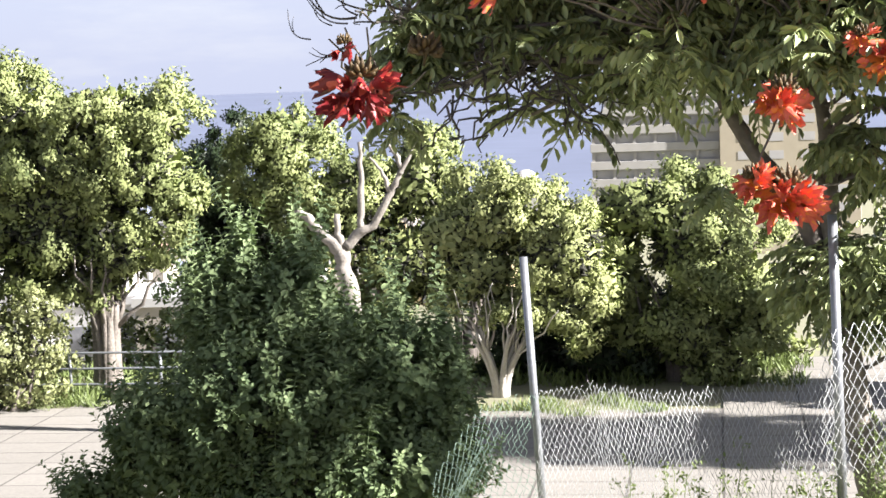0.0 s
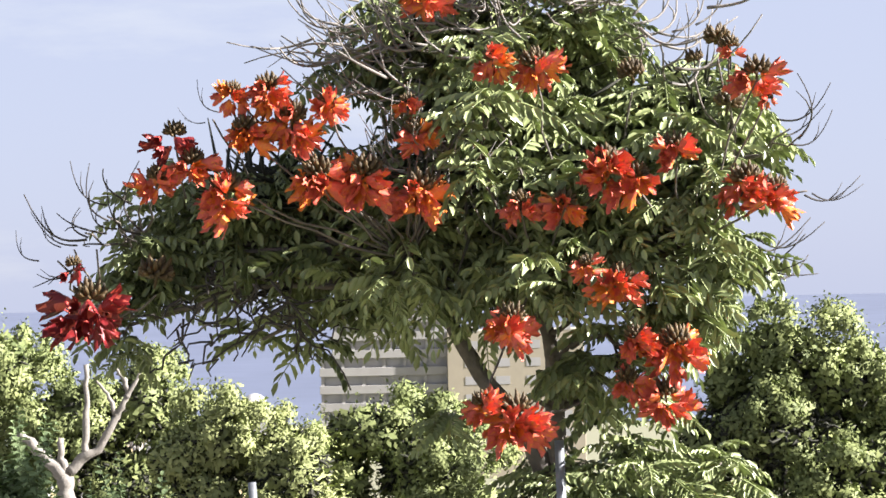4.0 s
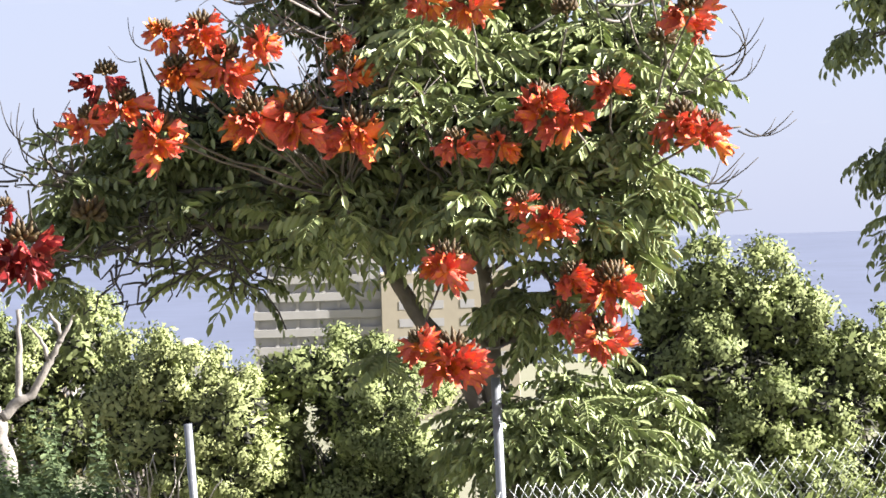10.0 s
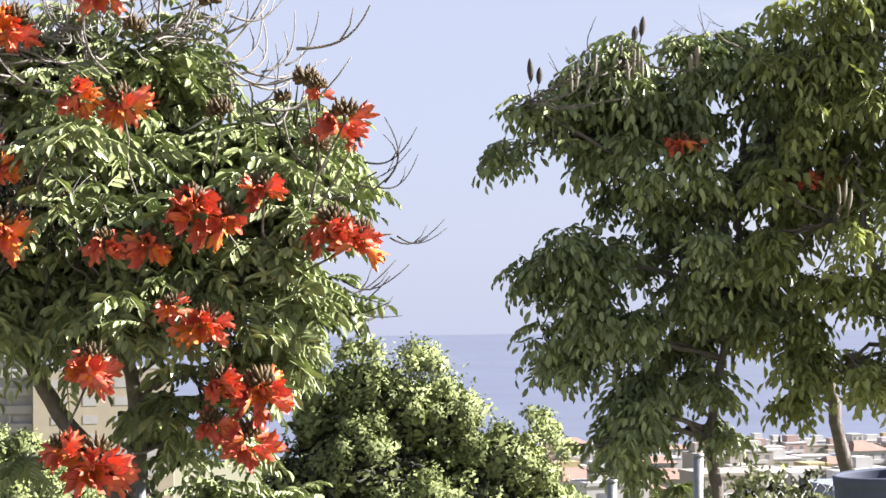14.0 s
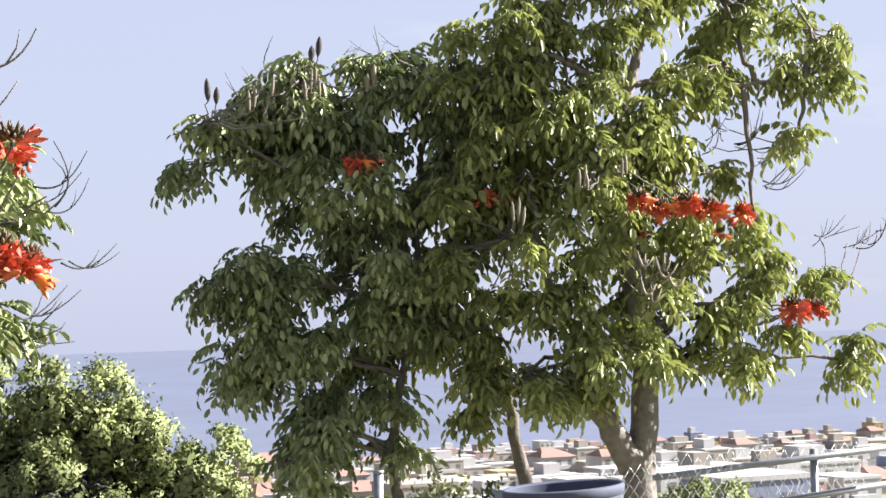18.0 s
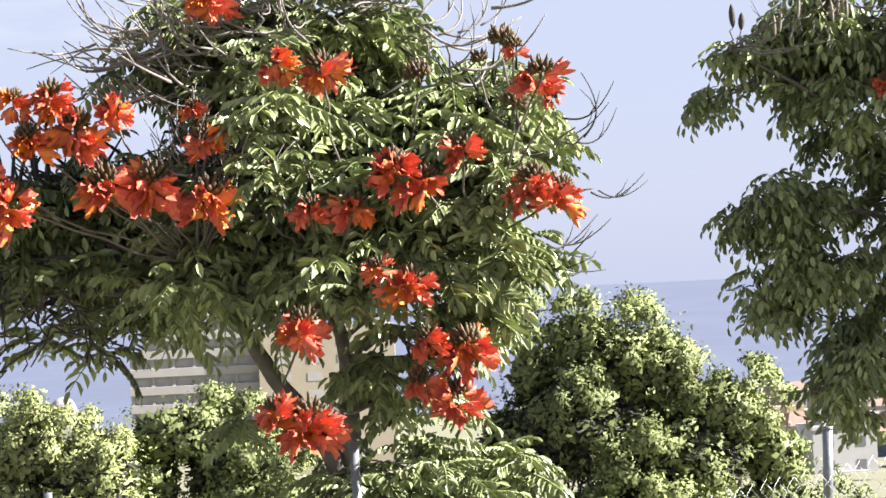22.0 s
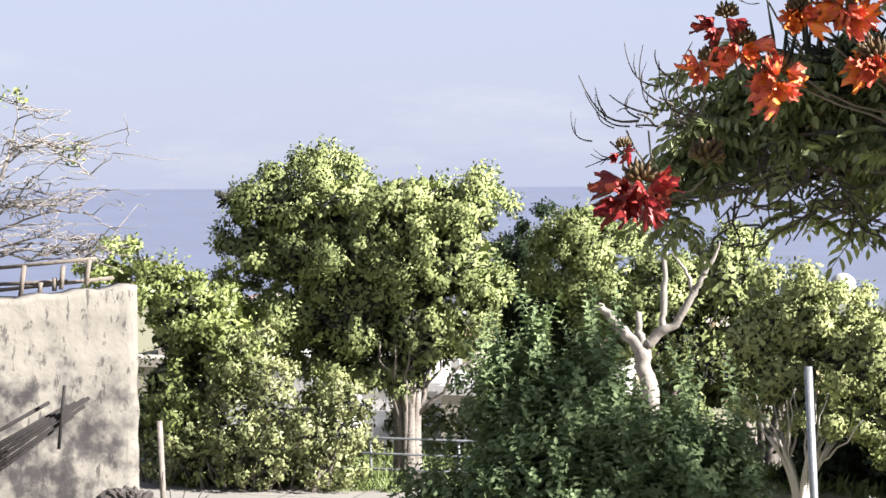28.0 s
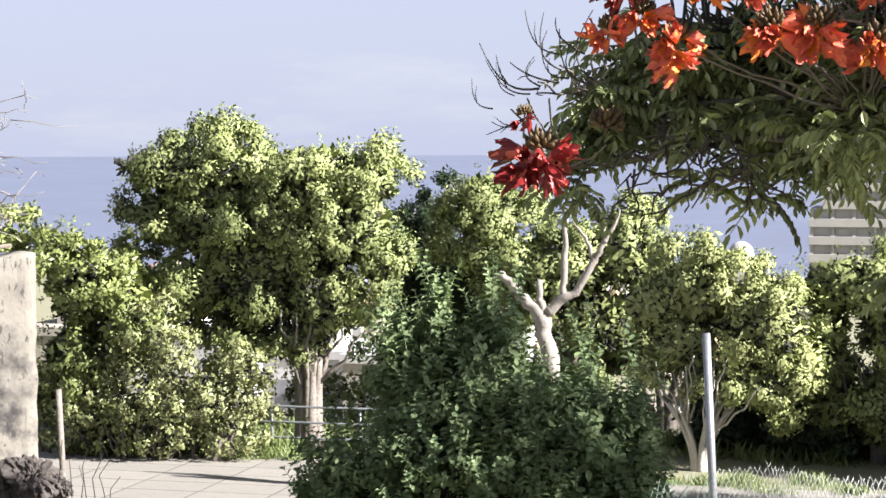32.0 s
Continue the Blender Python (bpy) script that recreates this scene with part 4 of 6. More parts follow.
def twig(tree, at, turn, lift, size, dark=False, k=0):
    part("twig", (TWIG_DARK if dark else TWIG_MESH)[k % 6], M_TWIG, tree, m=pose(*at, rng.normal(0, 42), -(0.5 * lift - 12) + rng.normal(0, 15), turn) @ Matrix.Scale(size * 0.46, 4))


CROWN = [(0.12, 10.85, 7.92, 0.46, 0.50, 0.14), (0.45, 10.85, 7.50, 0.55, 0.62, 0.24), (1.29, 10.90, 7.45, 0.41, 0.50, 0.17), (0.89, 10.62, 7.05, 0.66, 0.60, 0.30), (0.22, 10.50, 6.98, 0.45, 0.58, 0.30), (-0.44, 10.50, 7.08, 0.39, 0.26, 0.13), (-0.90, 10.40, 7.05, 0.32, 0.23, 0.13), (-1.35, 10.40, 7.01, 0.24, 0.16, 0.09), (-1.58, 10.30, 6.81, 0.16, 0.12, 0.07), (-1.23, 10.40, 6.80, 0.24, 0.16, 0.09), (-0.85, 10.50, 6.80, 0.27, 0.17, 0.07), (-1.70, 10.20, 6.40, 0.03, 0.04, 0.05), (-1.63, 10.30, 6.37, 0.05, 0.08, 0.12), (-1.45, 10.30, 6.55, 0.16, 0.12, 0.08)]
CROWN += [(-0.18, 10.15, 6.68, 0.24, 0.19, 0.13), (0.45, 10.02, 6.63, 0.24, 0.30, 0.10), (1.21, 10.08, 6.74, 0.27, 0.32, 0.21), (-0.95, 10.40, 6.28, 0.13, 0.09, 0.05), (-0.70, 10.40, 6.28, 0.07, 0.06, 0.06), (-0.53, 10.30, 6.35, 0.04, 0.04, 0.04), (0.74, 10.85, 7.90, 0.18, 0.40, 0.15), (-0.18, 10.70, 7.86, 0.21, 0.17, 0.12), (0.30, 10.85, 7.78, 0.39, 0.50, 0.18), (1.54, 10.50, 7.15, 0.15, 0.15, 0.15)]
CROWN += [(0.05, 10.30, 6.56, 0.14, 0.16, 0.09), (-0.28, 10.60, 6.42, 0.04, 0.05, 0.05), (0.30, 10.30, 6.58, 0.16, 0.22, 0.12), (0.80, 10.2, 6.02, 0.10, 0.12, 0.10), (0.96, 10.60, 5.86, 0.10, 0.12, 0.08), (0.62, 10.12, 6.75, 0.20, 0.22, 0.14), (0.86, 10.15, 6.22, 0.15, 0.16, 0.14), (0.78, 10.30, 5.80, 0.10, 0.12, 0.09), (0.55, 10.35, 6.50, 0.14, 0.16, 0.11)]
# the long bough reaches back a little, into the shade of the main crown
CROWN = [tuple(np.array(b) * 1.055 + np.array((0, 0, -6.45 * 0.055, 0, 0, 0))) if b[0] < -0.3 else b for b in CROWN]
CROWN += [(-1.41, 10.95, 7.00, 0.16, 0.24, 0.10), (-1.19, 10.95, 6.88, 0.18, 0.26, 0.11), (-0.92, 10.95, 6.83, 0.18, 0.26, 0.12), (-0.67, 10.95, 6.76, 0.18, 0.26, 0.12), (-1.62, 10.95, 6.78, 0.13, 0.20, 0.12), (-0.45, 10.90, 6.73, 0.18, 0.26, 0.14), (-1.48, 10.95, 6.60, 0.13, 0.20, 0.09), (-0.24, 10.80, 6.82, 0.18, 0.26, 0.14), (-0.8, 11.2, 6.95, 0.4, 0.25, 0.16)]
SKIRT = [(1.18, 10.2, 6.36, 0.21, 0.17, 0.14), (1.16, 10.50, 6.11, 0.12, 0.10, 0.07), (1.01, 10.50, 5.48, 0.21, 0.16, 0.10), (1.26, 10.60, 5.34, 0.33, 0.29, 0.24), (0.83, 10.50, 5.40, 0.33, 0.28, 0.24), (0.52, 10.40, 5.48, 0.05, 0.14, 0.24), (0.09, 10.40, 5.85, 0.06, 0.06, 0.06), (1.68, 10.60, 5.12, 0.15, 0.18, 0.21)]
BLOOM_A = [((-1.732, 9.750, 6.455), 0.39, 8, 1), ((-1.302, 9.750, 7.271), 0.26, 4, 1), ((-1.389, 9.750, 7.065), 0.21, 4, 0), ((-1.221, 9.750, 7.131), 0.24, 4, 0), ((-1.058, 9.750, 6.988), 0.30, 5, 0), ((-1.020, 9.750, 7.482), 0.18, 4, 0), ((-0.840, 9.750, 7.497), 0.23, 5, 0), ((-0.955, 9.750, 7.291), 0.23, 4, 0), ((-0.732, 9.750, 7.328), 0.30, 7, 0), ((-0.550, 9.750, 7.429), 0.19, 4, 0), ((-0.599, 9.750, 7.055), 0.29, 5, 0), ((-0.364, 9.750, 7.056), 0.30, 6, 0)]
BLOOM_A += [((-0.102, 9.750, 6.972), 0.30, 6, 0), ((-0.156, 9.750, 7.417), 0.15, 3, 0), ((-0.115, 9.750, 7.272), 0.21, 4, 0), ((0.267, 9.750, 7.619), 0.21, 4, 0), ((0.466, 9.750, 7.587), 0.24, 5, 0)]
BLOOM_B = [((0.375, 9.600, 6.898), 0.20, 4, 0), ((0.593, 9.600, 6.894), 0.21, 5, 0), ((0.788, 9.600, 7.075), 0.27, 6, 0), ((0.937, 9.600, 7.003), 0.24, 5, 0), ((1.131, 9.600, 7.149), 0.23, 4, 0), ((1.468, 9.600, 6.977), 0.27, 6, 0), ((1.603, 9.600, 6.920), 0.25, 6, 0), ((1.537, 9.600, 7.496), 0.26, 5, 0), ((0.695, 9.600, 6.599), 0.16, 3, 0), ((0.856, 9.600, 6.514), 0.25, 6, 0), ((0.321, 9.600, 6.336), 0.25, 4, 0), ((0.917, 9.600, 6.240), 0.19, 4, 0)]
BLOOM_B += [((1.107, 9.600, 6.195), 0.28, 7, 0), ((0.872, 9.600, 6.038), 0.20, 4, 0), ((1.054, 9.600, 5.957), 0.25, 6, 0), ((0.175, 9.600, 5.939), 0.20, 4, 0), ((0.329, 9.600, 5.873), 0.31, 7, 0), ((-1.784, 9.600, 6.647), 0.18, 1, 1), ((1.404, 9.600, 7.636), 0.18, 1, 0), ((1.580, 9.600, 7.385), 0.12, 2, 0)]
BLOOM_C = [((-0.038, 10.000, 7.992), 0.27, 4, 0), ((0.381, 10.000, 8.173), 0.23, 5, 0)]
BUD_HEADS = [((-0.119, 10.000, 8.246), 0.16), ((0.038, 10.000, 8.214), 0.13), ((-0.351, 10.000, 8.099), 0.17), ((0.676, 10.000, 8.261), 0.14), ((0.926, 10.000, 8.135), 0.13), ((0.969, 10.000, 7.585), 0.16), ((1.451, 10.000, 7.418), 0.17), ((-1.445, 10.000, 6.622), 0.21), ((0.549, 10.000, 7.997), 0.14), ((1.404, 10.000, 7.750), 0.16), ((1.286, 10.000, 7.651), 0.11), ((0.216, 10.000, 7.141), 0.13)]
TWIG_SPOTS = [((-0.260, 10.200, 7.895), 185, 30, 1.0), ((-0.321, 10.200, 7.720), 180, 10, 1.2), ((-0.435, 10.200, 7.839), 170, 40, 1.0), ((-0.026, 10.200, 7.920), 120, 60, 0.8), ((0.093, 10.300, 8.022), 90, 70, 0.9), ((0.212, 10.300, 8.050), 60, 70, 0.9), ((0.271, 10.300, 8.078), 100, 75, 0.9), ((-0.175, 10.100, 7.618), 190, 40, 1.1), ((-0.028, 10.100, 7.760), 160, 50, 0.9), ((0.567, 10.300, 8.073), 60, 65, 0.9), ((0.743, 10.300, 8.040), 20, 60, 1.0), ((0.863, 10.300, 8.098), 10, 55, 0.9), ((1.092, 10.300, 7.826), 5, 35, 1.1), ((1.150, 10.300, 7.765), 10, 50, 1.0), ((-0.066, 9.900, 7.196), 170, 60, 0.7), ((-0.039, 9.900, 7.139), 120, 70, 0.7), ((-0.151, 9.900, 7.169), 200, 60, 0.7), ((0.045, 9.900, 7.137), 60, 70, 0.6)]
TWIG_SPOTS += [((0.154, 9.900, 6.938), 90, 80, 0.8), ((0.375, 10.000, 7.884), 80, 70, 0.9), ((0.318, 10.000, 7.914), 140, 70, 0.9)]
DARK_TWIGS = [((-1.682, 10.000, 6.922), 185, 40, 0.8), ((-1.739, 10.000, 6.754), 180, 35, 0.9), ((-1.513, 10.000, 6.976), 180, 45, 0.8), ((-1.852, 10.000, 6.756), 190, 30, 0.8), ((-1.570, 10.000, 6.864), 170, 50, 0.8), ((-1.142, 10.000, 7.395), 175, 35, 0.5), ((1.854, 10.200, 7.270), 10, 50, 0.8), ((1.797, 10.200, 7.301), 0, 60, 0.8), ((1.892, 10.300, 6.984), 0, -12, 0.8), ((1.572, 10.200, 6.665), 0, -30, 0.9), ((1.627, 10.200, 6.577), -10, 5, 1.0), ((1.602, 10.200, 6.694), 20, -10, 0.9), ((-1.598, 10.000, 6.808), 150, 60, 0.7), ((-1.936, 10.000, 6.702), 175, 60, 0.6), ((-1.795, 10.000, 6.840), 182, 55, 0.9)]
TANGLE = ((-1.382, 10.200, 6.667), (-0.702, 10.700, 6.297))

tulip = thing("tulip_tree", (0.780, 10.600, 4.041), "flowering tulip tree with scarlet blooms, dark leaves and bare twigs", "tree", "tulip trees")
base = np.array(tulip.location)
main_path = np.array([(0.821, 10.600, 4.139), (0.744, 10.600, 4.442), (0.691, 10.600, 4.745), (0.645, 10.600, 5.106), (0.599, 10.600, 5.495), (0.576, 10.600, 5.823), (0.570, 10.600, 6.119), (0.511, 10.600, 6.416)]) - base
side_path = np.array([(0.646, 10.600, 5.166), (0.496, 10.600, 5.587), (0.340, 10.600, 5.859), (0.183, 10.600, 6.072), (0.056, 10.600, 6.283), (-0.071, 10.600, 6.525)]) - base


def fine_path(p, n=16, wob=0.008):
    s = np.linspace(0, len(p) - 1, n)
    return np.stack([np.interp(s, np.arange(len(p)), p[:, d]) for d in range(3)], -1) + rng.normal(0, wob, (n, 3))


part("trunk", tri_mesh("trunk", *tube(fine_path(main_path), np.linspace(0.105, 0.035, 16), 10), M_PALE_BARK, True), M_PALE_BARK, tulip)
part("limb", tri_mesh("limb", *tube(fine_path(side_path), np.linspace(0.066, 0.036, 16), 8), M_BARK, True), M_BARK, tulip)
crown_local, skirt_local = to_local(CROWN, base), to_local(SKIRT, base)
tips = tulip_foliage(tulip, crown_local, 860, 6, M_TULIP, 170, 1.1, 0.2)
tips2 = tulip_foliage(tulip, skirt_local, 150, 8, M_TULIP, 60, 0.92)


def branchwork(tree, starts, blobs, tips, mat, thick=0.022, share=0.5, count=2):
    """Boughs from the trunk to the heart of each leafy mass, and thin shoots on to the tips."""
    hubs = np.asarray(blobs)[:, :3]
    for h in hubs:
        s = starts[np.argmin(np.linalg.norm(starts - h, axis=1))]
        part("bough", tri_mesh("bough", *tube(bend(s, h, -0.08, 0.02, 9), np.linspace(thick, thick * 0.45, 9), 6), mat, True), mat, tree)
    out = []
    for t in tips[rng.random(len(tips)) < share]:
        h = hubs[np.argmin(np.linalg.norm(hubs - t, axis=1))]
        out.append(tube(bend(h, t, 0.02, 0.02, 5), np.linspace(thick * 0.4, 0.005, 5), 4))
    ob = part("branching", tri_mesh("branching", *merge(out), mat, True), mat, tree)
    ob["kind"] = "stuff"


def anchor(tree, p, blobs):
    """A thin bough that carries a bare twig out from the nearest leafy mass."""
    hubs = np.asarray(blobs)[:, :3]
    h = hubs[np.argmin(np.linalg.norm(hubs - p, axis=1))]
    part("bough", tri_mesh("bough", *tube(bend(h, p, 0.03, 0.015, 7), np.linspace(0.008, 0.005, 7), 5), M_BARK, True), M_BARK, tree)


# near-black twig pieces put shade into the heart of the tulip tree
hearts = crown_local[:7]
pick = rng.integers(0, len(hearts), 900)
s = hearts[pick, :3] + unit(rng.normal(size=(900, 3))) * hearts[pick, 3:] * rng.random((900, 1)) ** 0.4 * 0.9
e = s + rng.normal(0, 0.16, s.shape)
part("inner_shade_twigs", tri_mesh("inner_shade_twigs", *merge([tube((a, (a + b) / 2 + rng.normal(0, 0.02, 3), b), (0.014, 0.011, 0.004), 3) for a, b in zip(s, e)]), M_CROWN_SHADE), M_CROWN_SHADE, tulip)["kind"] = "stuff"
branchwork(tulip, np.vstack([fine_path(main_path)[9:], fine_path(side_path)[8:]]), crown_local, tips, M_BARK)
branchwork(tulip, fine_path(main_path)[5:], skirt_local, tips2, M_BARK, 0.015)
for k, (p, w, n, deep) in enumerate(BLOOM_A + BLOOM_B + BLOOM_C):
    anchor(tulip, np.array(p) - base, crown_local)
    flower_cluster(tulip, tuple(np.array(p) - base), w, n, bool(deep), k)
for k, (p, w) in enumerate(BUD_HEADS):
    anchor(tulip, np.array(p) - base - np.array((0, 0, 0.1)), crown_local)
    part("flower_head", BUDS[k % 3], M_BUD, tulip, "closed olive-brown buds", pose(*(np.array(p) - base), 10 * (k % 3) - 10, 8, 50 * k) @ Matrix.Scale(w, 4))
for k, (p, turn, lift, size) in enumerate(TWIG_SPOTS):
    anchor(tulip, np.array(p) - base, crown_local)
    for j in range(9):
        twig(tulip, tuple(np.array(p) - base + rng.normal(0, 0.11, 3)), turn + rng.normal(0, 25), lift + rng.normal(0, 14), size * rng.uniform(0.7, 1.1), False, k + j)
for k in range(44):   # bare tangle under the long bough
    a, b = np.array(TANGLE[0]), np.array(TANGLE[1])
    s = a + (b - a) * rng.random(3)
    e = s + rng.normal(0, 1, 3) * np.array((0.3, 0.12, 0.16)) + np.array((-0.05, 0, -0.06))
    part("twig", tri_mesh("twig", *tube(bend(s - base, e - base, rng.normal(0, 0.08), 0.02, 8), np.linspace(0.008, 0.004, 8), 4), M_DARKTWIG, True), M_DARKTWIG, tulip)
for k, (p, turn, lift, size) in enumerate(DARK_TWIGS):
    anchor(tulip, np.array(p) - base, crown_local)
    for j in range(2):
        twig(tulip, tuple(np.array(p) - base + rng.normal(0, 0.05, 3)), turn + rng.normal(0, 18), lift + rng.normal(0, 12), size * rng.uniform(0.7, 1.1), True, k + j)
CROWN_B = [(6.37, 16.30, 8.24, 0.41, 0.36, 0.31), (6.17, 16.30, 8.74, 0.31, 0.25, 0.18), (6.62, 16.30, 7.84, 0.41, 0.36, 0.31), (5.13, 16.30, 8.53, 0.59, 0.45, 0.31), (4.46, 16.30, 8.14, 0.46, 0.43, 0.26), (5.52, 16.30, 7.90, 0.82, 0.64, 0.45), (4.42, 16.30, 7.00, 0.36, 0.41, 0.28), (5.49, 16.30, 7.12, 0.92, 0.73, 0.55), (4.85, 16.30, 6.36, 0.55, 0.48, 0.41), (5.88, 16.30, 6.42, 0.68, 0.57, 0.45), (5.03, 16.30, 5.78, 0.36, 0.29, 0.22), (5.75, 16.30, 5.84, 0.31, 0.27, 0.22), (5.02, 16.30, 5.40, 0.18, 0.15, 0.12), (4.27, 16.30, 6.48, 0.12, 0.17, 0.22)]
CROWN_B += [(6.93, 16.30, 8.80, 0.41, 0.36, 0.31), (6.78, 16.30, 7.84, 0.41, 0.41, 0.41), (4.06, 16.00, 8.36, 0.20, 0.22, 0.12), (4.90, 16.00, 8.74, 0.26, 0.26, 0.12), (4.86, 16.00, 5.72, 0.30, 0.30, 0.24), (4.62, 16.00, 5.52, 0.18, 0.18, 0.16), (5.54, 16.30, 8.66, 0.55, 0.38, 0.22), (6.13, 16.30, 8.91, 0.31, 0.25, 0.18), (4.93, 16.30, 8.48, 0.41, 0.34, 0.27)]
CROWN_C = [(6.40, 15.30, 8.42, 0.43, 0.32, 0.21), (6.75, 15.30, 8.33, 0.34, 0.30, 0.25), (7.04, 15.30, 7.75, 0.43, 0.36, 0.30), (8.00, 15.30, 7.89, 0.47, 0.36, 0.25), (8.81, 15.30, 7.40, 0.30, 0.27, 0.25), (8.99, 15.30, 6.60, 0.25, 0.21, 0.17), (6.45, 15.30, 7.33, 0.56, 0.51, 0.47), (7.49, 15.30, 7.32, 0.73, 0.60, 0.47), (8.46, 15.30, 7.06, 0.47, 0.43, 0.38), (6.73, 15.30, 6.57, 0.56, 0.49, 0.43), (7.94, 15.30, 6.53, 0.51, 0.40, 0.30), (6.83, 15.30, 8.90, 0.38, 0.31, 0.23), (8.54, 15.30, 8.83, 0.73, 0.51, 0.30), (7.46, 15.30, 9.06, 0.47, 0.32, 0.17)]
CROWN_C += [(9.44, 15.30, 8.75, 0.21, 0.21, 0.21), (8.53, 15.30, 6.17, 0.21, 0.19, 0.17), (9.57, 15.30, 6.68, 0.25, 0.32, 0.38), (7.32, 15.30, 8.14, 0.60, 0.43, 0.25), (6.52, 15.30, 8.99, 0.38, 0.28, 0.17), (6.15, 15.30, 8.51, 0.38, 0.32, 0.25), (7.97, 15.30, 8.38, 0.38, 0.32, 0.25), (9.30, 15.30, 8.09, 0.21, 0.19, 0.17), (9.80, 15.30, 8.80, 0.17, 0.19, 0.21), (9.78, 15.30, 6.17, 0.17, 0.21, 0.25), (7.02, 15.30, 8.62, 0.38, 0.32, 0.25), (6.63, 15.30, 7.90, 0.38, 0.34, 0.30), (6.56, 15.30, 6.24, 0.35, 0.29, 0.24), (7.00, 15.00, 6.29, 0.26, 0.22, 0.19)]
CROWN_C += [(6.25, 15.90, 6.45, 0.32, 0.30, 0.29), (7.75, 15.60, 9.55, 0.6, 0.7, 0.3), (8.7, 15.60, 9.45, 0.6, 0.6, 0.28), (7.1, 15.60, 9.35, 0.4, 0.5, 0.22), (9.5, 15.4, 9.15, 0.4, 0.4, 0.2), (8.3, 15.6, 9.95, 0.6, 0.6, 0.25), (7.2, 14.9, 7.95, 0.3, 0.25, 0.25), (7.5, 14.9, 8.2, 0.25, 0.2, 0.2), (7.22, 14.90, 6.40, 0.30, 0.25, 0.28), (6.90, 15.00, 6.15, 0.28, 0.25, 0.20), (7.50, 14.90, 6.78, 0.30, 0.25, 0.30), (6.50, 15.50, 6.05, 0.30, 0.25, 0.20), (8.25, 15.00, 6.20, 0.30, 0.25, 0.18), (8.60, 15.00, 6.72, 0.32, 0.28, 0.26)]
BLOOM_D = [((5.214, 15.500, 7.978), 0.23, 3, 0), ((5.361, 15.500, 7.987), 0.16, 2, 0), ((5.867, 15.500, 7.597), 0.18, 2, 1), ((6.046, 15.500, 7.679), 0.18, 2, 1), ((6.326, 15.500, 7.685), 0.18, 3, 0), ((6.495, 15.500, 7.683), 0.19, 3, 0)]
BLOOM_E = [((7.334, 14.600, 7.581), 0.22, 4, 0), ((7.524, 14.600, 7.504), 0.23, 5, 0), ((7.758, 14.600, 7.529), 0.26, 5, 0), ((7.964, 14.600, 7.489), 0.26, 5, 0), ((8.267, 14.600, 7.461), 0.23, 4, 0), ((8.069, 14.600, 7.291), 0.13, 2, 0), ((8.716, 14.600, 6.650), 0.28, 5, 0), ((8.959, 14.600, 6.643), 0.21, 3, 0), ((7.311, 14.600, 7.314), 0.16, 2, 1)]


def side_tulip(at, paths, radii, crown, mat, blooms, label, tipcount, singles):
    t = thing("tulip_tree", at, label, "tree", "tulip trees")
    o = np.array(at)
    starts = []
    bark = M_BARK if mat is M_TULIP else M_PALE_BARK
    for p, (r0, r1) in zip(paths, radii):
        q = fine_path(np.array(p) - o, 18, 0.012)
        starts.append(q[6:])
        part("trunk" if r0 > 0.07 else "limb", tri_mesh("trunk", *tube(q, np.linspace(r0, r1, 18) * (1 + 0.06 * np.sin(np.arange(18) * 2.1)), 9), bark, True), bark, t)
    local = to_local(crown, o)
    tp = tulip_foliage(t, local, tipcount, 6, mat, singles, 0.74, 0.14, BROAD)
    branchwork(t, np.vstack(starts), local, tp, M_BARK, 0.028)
    for k, (p, w, n, deep) in enumerate(blooms):
        anchor(t, np.array(p) - o, local)
        flower_cluster(t, tuple(np.array(p) - o), w, n, bool(deep), 60 + k)
    return t


tulip_b = side_tulip((6.960, 16.300, 3.600), [[(6.972, 16.300, 4.093), (6.975, 16.300, 4.687), (6.952, 16.300, 5.185), (6.877, 16.300, 5.587), (6.812, 16.300, 5.989), (6.671, 16.300, 6.492), (6.317, 16.300, 6.999)],
    [(5.761, 16.300, 4.191), (5.773, 16.300, 4.770), (5.758, 16.300, 5.207), (5.690, 16.300, 5.600), (5.872, 16.300, 6.323), (6.001, 16.300, 7.006)]],
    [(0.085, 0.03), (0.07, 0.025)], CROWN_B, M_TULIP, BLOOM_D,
    "leafy tulip tree in half shade with few scarlet flowers", 740, 100)
tulip_c = side_tulip((7.577, 15.300, 3.600), [[(7.595, 15.300, 4.108), (7.582, 15.300, 4.537), (7.559, 15.300, 5.205), (7.633, 15.300, 5.679), (7.651, 15.300, 6.062), (7.623, 15.300, 6.639), (7.498, 15.300, 7.413), (7.523, 15.300, 8.234), (7.663, 15.300, 8.721), (7.853, 15.300, 9.360)],
    [(7.539, 15.300, 5.349), (7.316, 15.300, 5.694), (7.171, 15.300, 5.986), (7.035, 15.300, 6.467), (6.749, 15.300, 7.043)],
    [(7.528, 15.300, 8.331), (7.237, 15.300, 8.715), (6.826, 15.300, 8.901)],
    [(7.605, 15.300, 8.623), (8.092, 15.300, 8.638), (8.644, 15.300, 8.635), (9.324, 15.300, 8.643)],
    [(7.802, 15.300, 8.235), (8.139, 15.300, 8.482), (8.588, 15.300, 8.634)]],
    [(0.17, 0.03), (0.13, 0.035), (0.045, 0.02), (0.035, 0.015), (0.03, 0.012)], CROWN_C, M_TULIP_SUNLIT, BLOOM_E,
    "sunlit tulip tree with a forked pale trunk and scarlet flowers", 720, 120)
